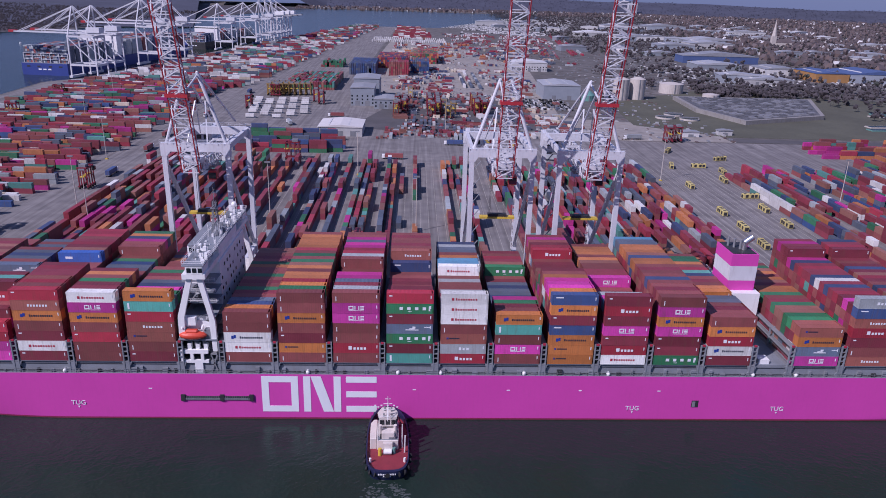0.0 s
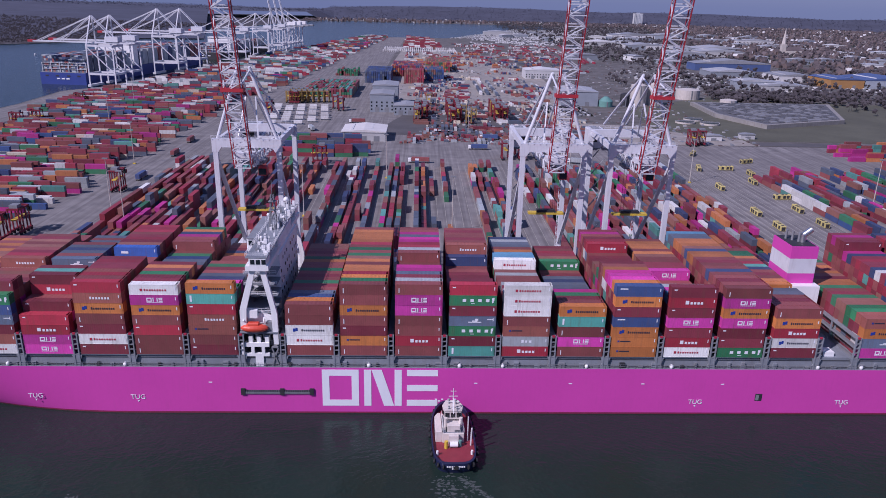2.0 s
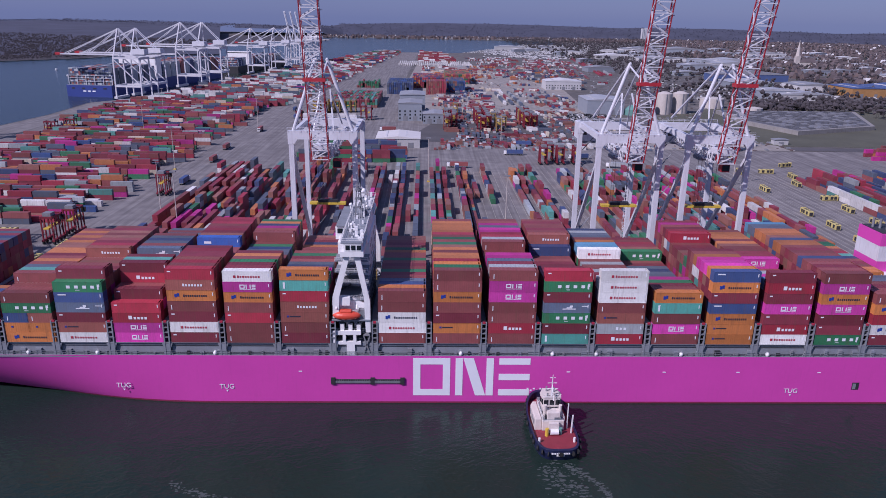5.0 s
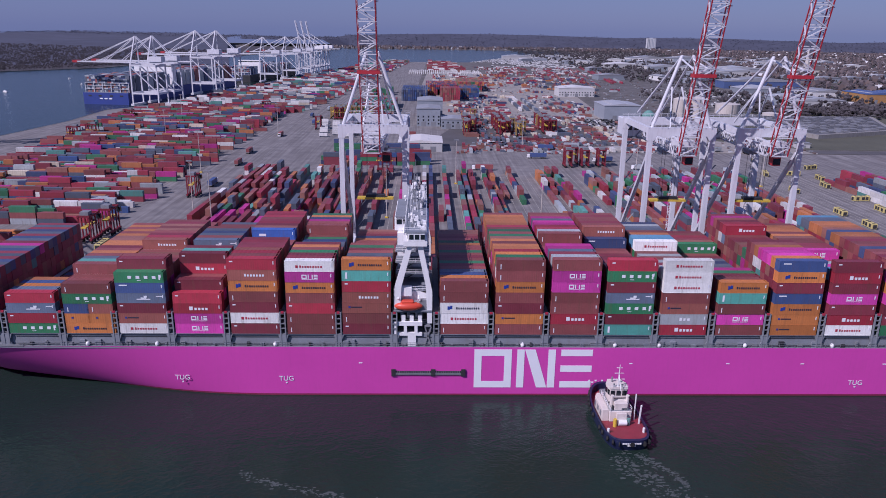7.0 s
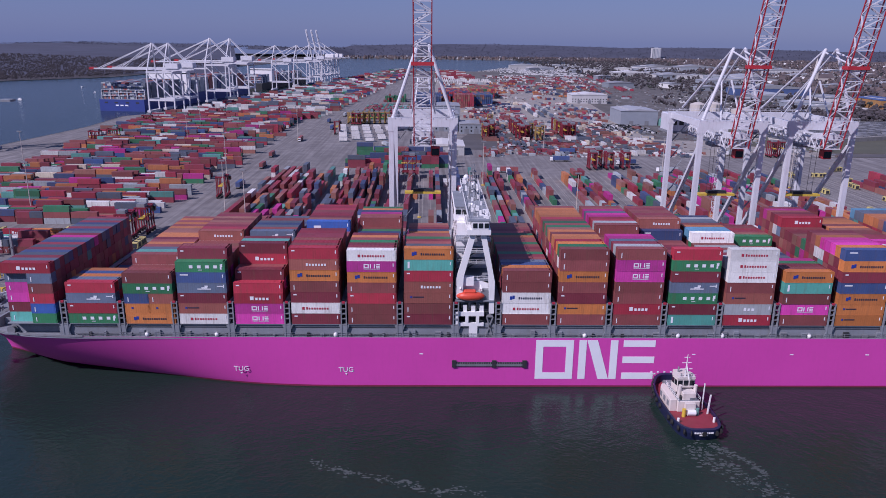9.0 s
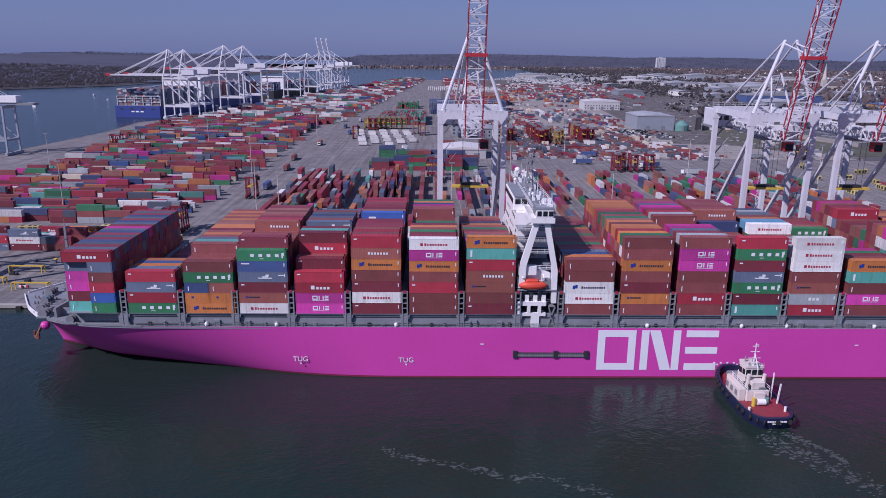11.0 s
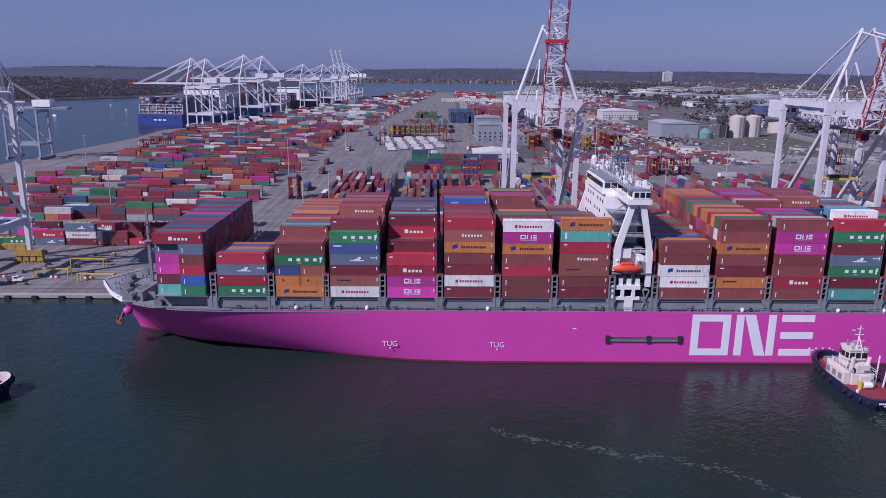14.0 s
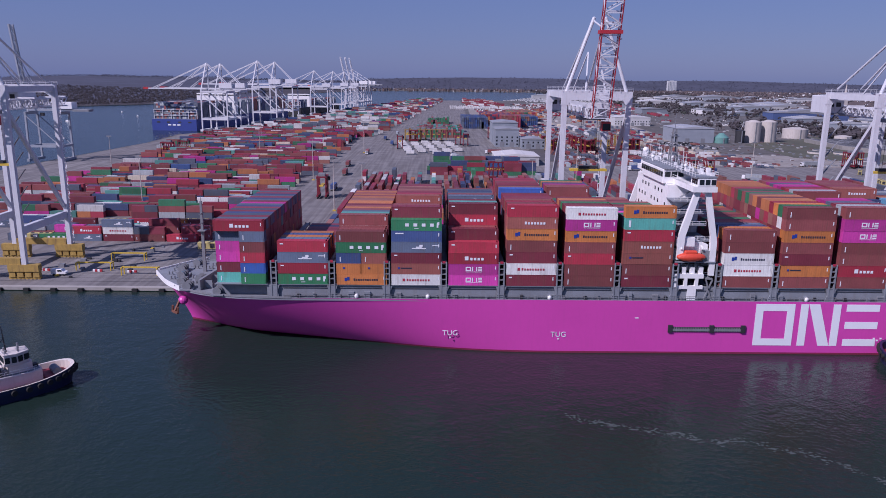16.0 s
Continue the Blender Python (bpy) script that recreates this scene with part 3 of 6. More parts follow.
RING = [(4.2, 4.45, 1.0, 2.1), (5.25, 5.5, 1.0, 2.1), (4.45, 5.25, 1.85, 2.1), (4.45, 5.25, 1.0, 1.25), (5.75, 6.0, 1.0, 2.1), (6.75, 7.0, 1.0, 2.1),
        (7.25, 8.2, 1.85, 2.1), (7.25, 8.2, 1.43, 1.67), (7.25, 8.2, 1.0, 1.25), (4.2, 8.2, 0.72, 0.82)]
MARKS = {
    "orange": ((bars([(1.9, 2.5, 1.0, 1.9), (2.55, 3.1, 1.2, 2.1)]), M_logo_blue), (bars(blurred_word(4.1, 1.12, 6.1, 0.62, 11)), M_logo_dark)),
    "white": ((bars([(2.7, 3.3, 1.05, 1.75)] + blurred_word(3.7, 1.1, 5.8, 0.62, 9)), M_logo_red),),
    "white2": ((bars([(1.9, 2.5, 1.0, 1.9), (2.55, 3.1, 1.2, 2.1)]), M_logo_blue), (bars(blurred_word(4.1, 1.12, 6.1, 0.62, 11)), M_logo_dark)),
    "magenta": ((bars(RING), M_mark),),
    "green": ((bars([(3.4 + 2.0 * i, 4.3 + 2.0 * i, 1.1, 1.9) for i in range(4)] + [(11.0, 11.4, 0.8, 2.2), (5.6, 6.6, 0.55, 0.68)]), M_mark),),
    "red": ((bars([(4.0, 4.9, 1.0, 2.0)] + [(5.3 + 0.9 * i, 5.9 + 0.9 * i, 1.0, 1.65) for i in range(4)]), M_mark),),
    "rust": ((bars(blurred_word(4.2, 1.1, 5.2, 0.7, 7)), M_mark),),
    "slate": ((bars([(5.0, 8.4, 1.0, 1.25), (6.0, 7.4, 1.3, 1.6), (6.8, 7.6, 1.6, 2.1), (9.9, 11.4, 1.8, 2.0)]), M_mark),),
    "grey": ((bars(blurred_word(5.0, 1.1, 3.0, 0.8, 3)), M_mark),),
    "brown": ((bars([(0.9, 1.1, 0.5, 1.8)]), M_mark),), "maroon": ((bars([(0.7, 1.5, 2.0, 2.3)]), M_mark),),
    "navy": ((bars([(1.0, 3.0, 2.0, 2.3)]), M_mark),), "teal": ((bars([(0.9, 1.4, 0.6, 2.3)]), M_mark),),
    "blue": ((bars([(2.0, 4.0, 1.0, 1.7)]), M_mark),), "sky": ((bars([(2.0, 4.0, 1.0, 1.7)]), M_mark),),
    "small": ((bars([(1.6, 2.1, 1.4, 1.9)]), M_logo_blue), (bars([(2.3, 5.0, 1.5, 1.8)]), M_logo_dark)),
    "plate": ((bars([(11.38, 11.6, 1.45, 2.3)]), M_mark),),
}
for pairs in MARKS.values():
    for me, m in pairs:
        me.materials.append(m)
WORDS = {"brown": "rust-brown", "rust": "faded red-brown", "sky": "light blue", "slate": "slate blue", "navy": "navy blue"}
MESH = {}
DOORS = {}


def container(colour, x, y, z, length=CL, marked=True, group="containers on deck", rng_=rng, turn=0, where="in a deck stack"):
    plain = colour.endswith("*")
    colour = colour.rstrip("*")
    key = (colour, length)
    if key not in MESH:
        MESH[key] = container_mesh(length, colour)
        d = door_mesh(length)
        me = bpy.data.meshes.new("door")
        bmesh.ops.recalc_face_normals(d, faces=d.faces[:])
        d.to_mesh(me)
        d.free()
        me.materials.append(BOXP[colour])
        DOORS[key] = me
    ob = new("shipping_container", MESH[key])
    size = "forty-foot" if length > 7 else "twenty-foot"
    tagged(ob, f"{WORDS.get(colour, colour)} {size} corrugated steel shipping container {where}", "container", group)
    ob.matrix_basis = pose(x, y, z, 0, 0, turn)
    d = new("door", DOORS[key])
    d.parent = ob
    if marked and length > 7:
        kind = {"white": "white2", "orange": "small", "rust": "small", "red": "maroon"}.get(colour, colour) if plain else colour
        for me, m in MARKS.get(kind, ()) + MARKS["plate"]:
            o = new("marking", me)
            o.parent = ob
    elif marked:
        o = new("marking", MARKS["small" if colour == "orange" else "brown"][0][0])
        o.parent = ob
    return ob


rest = []
rng = random.Random(11)
for bi, (x0, th, col, rows) in enumerate(BAYS):
    tiers, rows = col.split(), rows.split()
    for t, c in enumerate(tiers):
        two = c.split("/")
        z = Z0 + t * th
        if len(two) == 2:
            obs = [container(two[0], x0, 0.45 + (1.2 if bi == 0 else 0), z, 6.058, rng_=rng), container(two[1], x0 + 6.13, 0.45, z, 6.058, rng_=rng)]
        else:
            obs = [container(c, x0 + rng.uniform(-0.05, 0.05), 0.45 + rng.uniform(-0.04, 0.04), z, rng_=rng)]
        for o in obs:
            o.scale.z = th / CH
    tall = len(tiers)
    before = tall
    for r, token in enumerate(rows):
        if token[0].isdigit():
            tall, token = int(token[0]), token[1:]
        top_c, under = LETTER[token[0]], LETTER[token[2]] if "/" in token else ""
        if r == 0:
            continue
        y = 0.45 + r * PITCH
        for t in range(tall):
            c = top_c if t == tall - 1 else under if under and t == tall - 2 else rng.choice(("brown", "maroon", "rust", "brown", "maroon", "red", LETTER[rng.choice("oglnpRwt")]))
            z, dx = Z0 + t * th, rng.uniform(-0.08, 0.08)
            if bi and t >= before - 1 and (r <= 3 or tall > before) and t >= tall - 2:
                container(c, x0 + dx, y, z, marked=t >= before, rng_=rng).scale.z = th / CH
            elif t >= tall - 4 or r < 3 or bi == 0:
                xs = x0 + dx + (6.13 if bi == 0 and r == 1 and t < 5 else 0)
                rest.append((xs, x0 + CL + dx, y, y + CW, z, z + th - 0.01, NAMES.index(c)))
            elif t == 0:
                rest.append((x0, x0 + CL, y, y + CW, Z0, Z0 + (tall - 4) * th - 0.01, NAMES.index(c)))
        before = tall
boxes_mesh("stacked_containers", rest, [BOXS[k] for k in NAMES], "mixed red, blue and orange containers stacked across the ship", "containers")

# ---- superstructure ----
acc = empty("accommodation_tower", "white bridge and accommodation tower with dark windows", "ship bridge")
tower_ = part("tower_block", box(B(), -65.6, -57.4, 12.5, 41, 16.8, 40.6), M_white, acc)
part("tower_base", box(B(), -66.2, -56.6, 3.2, 46.5, 13.6, 16.9), M_deck, acc)
for z in (20.0, 23.0, 26.0, 29.0, 32.0, 35.0, 38.0):
    for y in range(14, 40, 3):
        if (y + int(z)) % 4:
            part("window", box(B(), -65.68, -65.5, y, y + 0.8, z, z + 0.9), M_glass, tower_)
            part("window", box(B(), -57.5, -57.32, y, y + 0.8, z, z + 0.9), M_glass, tower_)
    part("balcony", box(B(), -65.9, -57.2, 2.2 if z < 31 else 6.5, 12.6, z - 0.75, z - 0.6), M_deck, acc, "grey deck of the outer stair")
    rb = B()
    y0 = 2.3 if z < 31 else 6.6
    for zz in (z - 0.1, z + 0.4):
        beam(rb, (-65.8, y0, zz), (-57.3, y0, zz), 0.07)
    for i in range(6):
        beam(rb, (-65.8 + 1.7 * i, y0, z - 0.6), (-65.8 + 1.7 * i, y0, z + 0.4), 0.06)
    part("balcony_rail", rb, M_white, acc)
    st = B()
    beam(st, (-64.5, 9.4, z - 0.7), (-60.0, 9.4, z + 2.2), 0.9, 0.12)
    part("stair", st, M_steel, acc)
# raking wing supports on the water side
for ys in ((0.7, 1.7), (47.8, 48.8)):
    for pts in ([(-66.0, 24.0), (-64.5, 24.0), (-64.2, 29.8), (-61.3, 40.8), (-62.7, 40.8), (-65.8, 30.2)],
                [(-57.6, 20.0), (-56.4, 20.0), (-56.4, 28.5), (-58.9, 40.8), (-60.3, 40.8), (-58.0, 29.8)]):
        part("wing_support", extrude_y(B(), pts, *ys), M_white, acc, "white raking support under the bridge wing")
    part("wing_crossbar", extrude_y(B(), [(-66.2, 23.6), (-57.9, 23.6), (-57.9, 27.5), (-60.5, 28.6), (-63.2, 28.6), (-64.5, 26.4), (-66.2, 26.4)], ys[0] + 1.6, ys[1] + 1.4), M_white, acc)
    part("boat_deck", box(B(), -66.2, -56.4, ys[0] - 0.3, ys[1] + 1.2, 23.3, 23.6) if ys[0] < 5 else box(B(), -66.2, -56.4, 46.5, 48.8, 23.3, 23.6), M_deck, acc)
# lower white frame over the deck edge
fr = B()
box(fr, -66.2, -58.9, 0.6, 1.3, 19.3, 20.4)
box(fr, -66.2, -58.9, 0.6, 1.3, 16.6, 17.4)
for x in (-66.2, -63.6, -60.9):
    box(fr, x, x + 0.8, 0.6, 1.3, 17.4, 19.3)
box(fr, -62.6, -60.5, 0.6, 1.3, 13.6, 16.6)
part("embarkation_frame", fr, M_white, acc, "white steel frame with openings")
for x in (-64.2, -62.1, -60.0):
    part("winch_box", box(B(), x, x + 1.0, 1.0, 2.2, 20.4, 22.0), M_white, acc)
sd = B()
for i in range(9):
    beam(sd, (-58.6 + 0.2 * i, 0.9, 14.2 + 0.45 * i), (-57.0 + 0.1 * i, 2.2, 14.2 + 0.45 * i), 0.14)
beam(sd, (-58.4, 0.8, 13.7), (-56.6, 0.8, 19.0), 0.3)
beam(sd, (-56.6, 0.8, 13.7), (-58.2, 0.8, 19.0), 0.3)
box(sd, -58.3, -56.6, 0.6, 2.5, 19.0, 19.3)
part("accommodation_ladder", sd, M_steel, acc)
# bridge deck
part("bridge_wing", box(B(), -63.6, -57.8, -0.1, 49.6, 40.7, 42.0), M_white, acc)
for ya, yb in ((-0.1, 5.0), (44.5, 49.6)):
    bm = B()
    prism(bm, [(-62.6, ya), (-58.2, ya), (-58.2, yb), (-62.6, yb)], 42.0, 44.1)
    cab_ = part("wing_cab", bm, M_white, acc, bevel=0.12)
    near_cab = cab_ if ya < 1 else near_cab
for x in (-62.2, -60.8, -59.4):
    part("cab_window", box(B(), x, x + 1.05, -0.18, 0.1, 42.5, 43.7), M_glass, near_cab)
for y in (0.3, 1.6, 2.9):
    part("cab_window", box(B(), -62.68, -62.4, y, y + 1.0, 42.5, 43.7), M_glass, near_cab)
bridge_ = part("wheelhouse", box(B(), -66.4, -57.9, 15, 35, 40.6, 44.3), M_white, acc, bevel=0.15)
for y in range(15, 35, 2):
    part("wheelhouse_window", box(B(), -66.5, -66.2, y + 0.2, y + 1.8, 42.4, 43.7), M_glass, bridge_)
for x in (-65.9, -64.2, -62.5):
    part("wheelhouse_window", box(B(), x, x + 1.4, 14.9, 15.2, 42.4, 43.7), M_glass, bridge_)
part("bridge_roof", box(B(), -63.4, -58.0, -0.2, 49.7, 44.1, 44.4), M_deck, acc, "grey bridge roof")
part("monkey_island", box(B(), -66.2, -58.0, 14.6, 35.4, 44.35, 44.6), M_deck, acc)
rr = B()
for x in (-63.4, -58.0):
    for z in (45.0, 45.5):
        beam(rr, (x, -0.1, z), (x, 49.6, z), 0.07)
    for i in range(26):
        beam(rr, (x, 2 * i, 44.3), (x, 2 * i, 45.5), 0.07)
for y in (-0.1, 49.6):
    for z in (45.0, 45.5):
        beam(rr, (-63.4, y, z), (-58.0, y, z), 0.07)
part("roof_rail", rr, M_white, acc)
wr = B()
for x in (-64.0, -57.6):
    for z in (42.6, 43.1):
        beam(wr, (x, 5, z), (x, 15, z), 0.07)
        beam(wr, (x, 35, z), (x, 45, z), 0.07)
part("wing_rail", wr, M_white, acc)
rng = random.Random(8)
for i in range(60):
    x, y = rng.uniform(-63.0, -58.8), rng.uniform(1.5, 48.5)
    w, h = rng.uniform(0.25, 0.9), rng.uniform(0.3, 1.7)
    part("roof_box", box(B(), x, x + w, y, y + w, 44.3, 44.4 + h), rng.choice((M_white, M_steel, M_white)), acc)
for x, y, r in ((-61.6, 49.0, 0.85), (-60.0, 39.0, 0.5), (-61.8, 12.0, 0.4), (-59.2, 31.0, 0.45), (-64, 33, 0.5)):
    bm = B()
    bmesh.ops.create_uvsphere(bm, u_segments=14, v_segments=8, radius=r, matrix=Matrix.Translation((x, y, 45.3 + r)))
    tube(bm, (x, y, 44.3), (x, y, 45.5), 0.2)
    part("radome", bm, M_white, acc, "white satellite dome")
mast = B()
for dx, dy in ((-1.0, -1.0), (1.0, -1.0), (1.0, 1.0), (-1.0, 1.0)):
    beam(mast, (-61 + dx, 25 + dy, 44.4), (-61 + dx * 0.35, 25 + dy * 0.35, 54), 0.25)
for z in (47, 49.5, 52):
    box(mast, -62, -60, 24, 26, z, z + 0.15)
    box(mast, -61.1, -60.9, 22.4, 27.6, z + 0.7, z + 0.95)
beam(mast, (-61, 25, 54), (-61, 25, 58), 0.12)
part("radar_mast", mast, M_steel, acc)
for i in range(22):
    x, y = rng.uniform(-63, -58.4), rng.uniform(1, 48)
    part("aerial", beam(B(), (x, y, 44.3), (x, y, 44.3 + rng.uniform(2, 5)), 0.07), M_white, acc)
part("rescue_store", box(B(), -66.1, -61.6, 1.2, 3.0, 27.2, 29.4), M_white, acc)
part("boat_winch", box(B(), -59.4, -57.8, 1.0, 2.4, 23.6, 26.2), M_steel, acc)
for x, z0, z1 in ((-64.6, 20.6, 23.2), (-62.9, 20.6, 22.4), (-60.8, 20.6, 23.0), (-59.6, 20.6, 22.0)):
    part("deck_machine", box(B(), x, x + 0.9, 2.6, 4.0, z0, z1), M_steel, acc)
# lifeboat
boat = empty("lifeboat", "orange enclosed lifeboat hung on white davits", "lifeboat")
bm = B()
bmesh.ops.create_uvsphere(bm, u_segments=20, v_segments=10, radius=1.0, matrix=Matrix.Translation((-62.4, 0.7, 24.7)) @ Matrix.Diagonal((3.6, 1.35, 1.15, 1)))
part("boat_hull", bm, M_orange, boat)
part("canopy", box(B(), -64.2, -61.0, 0.0, 1.5, 25.2, 26.3), M_orange, boat, bevel=0.3)
for x in (-65.0, -59.9):
    dv = B()
    beam(dv, (x, 2.4, 23.6), (x, 1.2, 27.4), 0.35)
    beam(dv, (x, 1.2, 27.4), (x, 0.4, 26.6), 0.3)
    part("davit", dv, M_white, boat)

# ---- funnel ----
fun = empty("ship_funnel", "boxy funnel banded magenta and white with steel exhausts", "funnel")
for z0, z1, m in ((29.6, 32.7, M_hull), (32.7, 37.2, M_crane), (37.2, 40.8, M_hull)):
    part("band", box(B(), 87.6, 95.6, 23.5, 35.0, z0, z1), m, fun)
part("casing", box(B(), 88.6, 96.6, 21.0, 36.0, 13.7, 29.6), M_white, fun)
part("funnel_top", box(B(), 88.0, 95.0, 24.1, 34.4, 40.7, 41.0), M_dark, fun)
for x, y, h in ((89.2, 31, 3.0), (90.4, 29.5, 3.0), (91.6, 28, 3.0)):
    part("exhaust_pipe", tube(B(), (x, y, 40.8), (x, y, 40.8 + h), 0.35, n=12), M_steel, fun)
bm = B()
tube(bm, (92.8, 28, 40.8), (92.8, 28, 43.2), 0.9, n=14)
tube(bm, (92.8, 28, 43.0), (95.0, 28, 44.8), 0.9, n=14)
part("exhaust_elbow", bm, mat("bare_aluminium", (0.6, 0.6, 0.62), 0.3, 0.9, var=0.1), fun, "bright metal exhaust elbow")
part("engine_hatch", box(B(), 87.5, 98, 1.2, 20.5, 13.6, 15.0), M_deck, fun)
part("deck_store", box(B(), 89.5, 92.5, 1.6, 4.6, 15.0, 18.2), M_white, fun)

# ---- forecastle ----
fore = empty("foremast", "grey foremast on the forecastle deck", "mast")
part("mast_pole", beam(B(), (-188.6, 24.5, DECK - 0.1), (-188.6, 24.5, 33.4), 0.9, 0.9, 0.6), M_steel, fore)
part("mast_platform", box(B(), -189.6, -187.6, 23.3, 25.7, 25.2, 25.4), M_steel, fore)
bm = B()
for z in (27.5, 30.0):
    beam(bm, (-188.6, 22.6, z), (-188.6, 26.4, z), 0.2)
beam(bm, (-188.6, 24.5, 33.4), (-188.6, 24.5, 35.5), 0.1)
part("mast_yard", bm, M_steel, fore)
brk = empty("breakwater", "grey wave-breaker plate on the forecastle", "breakwater")
bm = B()
prism(bm, [(-184.6, 6.0), (-184.0, 6.0), (-182.0, 24.7), (-184.0, 43.5), (-184.6, 43.5), (-183.0, 24.7)], DECK - 0.05, DECK + 2.6)
part("breakwater_plate", bm, M_deck, brk)
for i in range(7):
    part("stiffener", box(B(), -183.6, -181.6, 8 + 5.4 * i, 8.2 + 5.4 * i, DECK - 0.05, DECK + 2.0), M_deck, brk)


def winch(x, y, material, label):
    w = empty("mooring_winch", label, "winch", "mooring winches", at=(x, y, DECK - 0.05))
    part("bed", box(B(), -1.6, 1.6, -1.9, 1.9, 0, 0.35), M_deck, w)
    part("drum", tube(B(), (0, -1.5, 1.1), (0, 0.7, 1.1), 0.75, n=14), material, w)
    for y_ in (-1.6, -0.4, 0.8):
        part("flange", tube(B(), (0, y_, 1.1), (0, y_ + 0.12, 1.1), 1.05, n=14), M_steel, w)
    part("motor", box(B(), -0.6, 0.9, 0.95, 1.85, 0.35, 1.7), M_steel, w)


M_winchblue = mat("winch_blue", (0.10, 0.25, 0.38), 0.5, var=0.2)
for x, y, m in ((-192.5, 18.0, M_winchblue), (-192.5, 31, M_winchblue), (-190.3, 11.5, M_steel), (-187.5, 7.4, M_steel), (-194.6, 24.5, M_steel),
                (-186.4, 14.0, M_steel), (-190, 38, M_steel), (-178.6, 3.2, M_steel)):
    winch(x, y, m, "blue mooring winch on the forecastle" if m is M_winchblue else "grey mooring winch on the forecastle deck")
rng = random.Random(5)
for i in range(26):
    x = rng.uniform(-197, -180)
    hw = lerp_table(x + 201.8, DK) - 2.0
    y = CY + rng.uniform(-1, 1) * hw
    o = empty("bollard", "grey twin mooring bollard bolted to the deck", "bollard", "bollards", at=(x, y, DECK - 0.05))
    part("bollard_base", box(B(), -0.8, 0.8, -0.35, 0.35, 0, 0.15), M_steel, o)
    for dx in (-0.45, 0.45):
        part("bollard_post", tube(B(), (dx, 0, 0.1), (dx, 0, 0.95), 0.22, n=8), M_steel, o)
anch = empty("anchor", "rust-brown anchor in a magenta hawse pocket", "anchor")
bm = B()
bmesh.ops.create_uvsphere(bm, u_segments=14, v_segments=8, radius=1.15, matrix=Matrix.Translation((-191.0, 12.6, 9.0)) @ Matrix.Diagonal((1.1, 1, 1, 1)))
part("hawse_bolster", bm, M_hull, anch)
bm = B()
beam(bm, (-191.6, 12.2, 9.4), (-192.6, 10.6, 6.6), 0.5)
beam(bm, (-193.6, 11.6, 6.4), (-191.6, 9.8, 6.4), 0.6)
beam(bm, (-193.6, 11.6, 6.4), (-193.3, 11.2, 8.0), 0.45)
beam(bm, (-191.6, 9.8, 6.4), (-191.4, 9.6, 8.0), 0.45)
part("fluke", bm, mat("anchor_rust", (0.18, 0.07, 0.045), 0.8, var=0.3), anch)


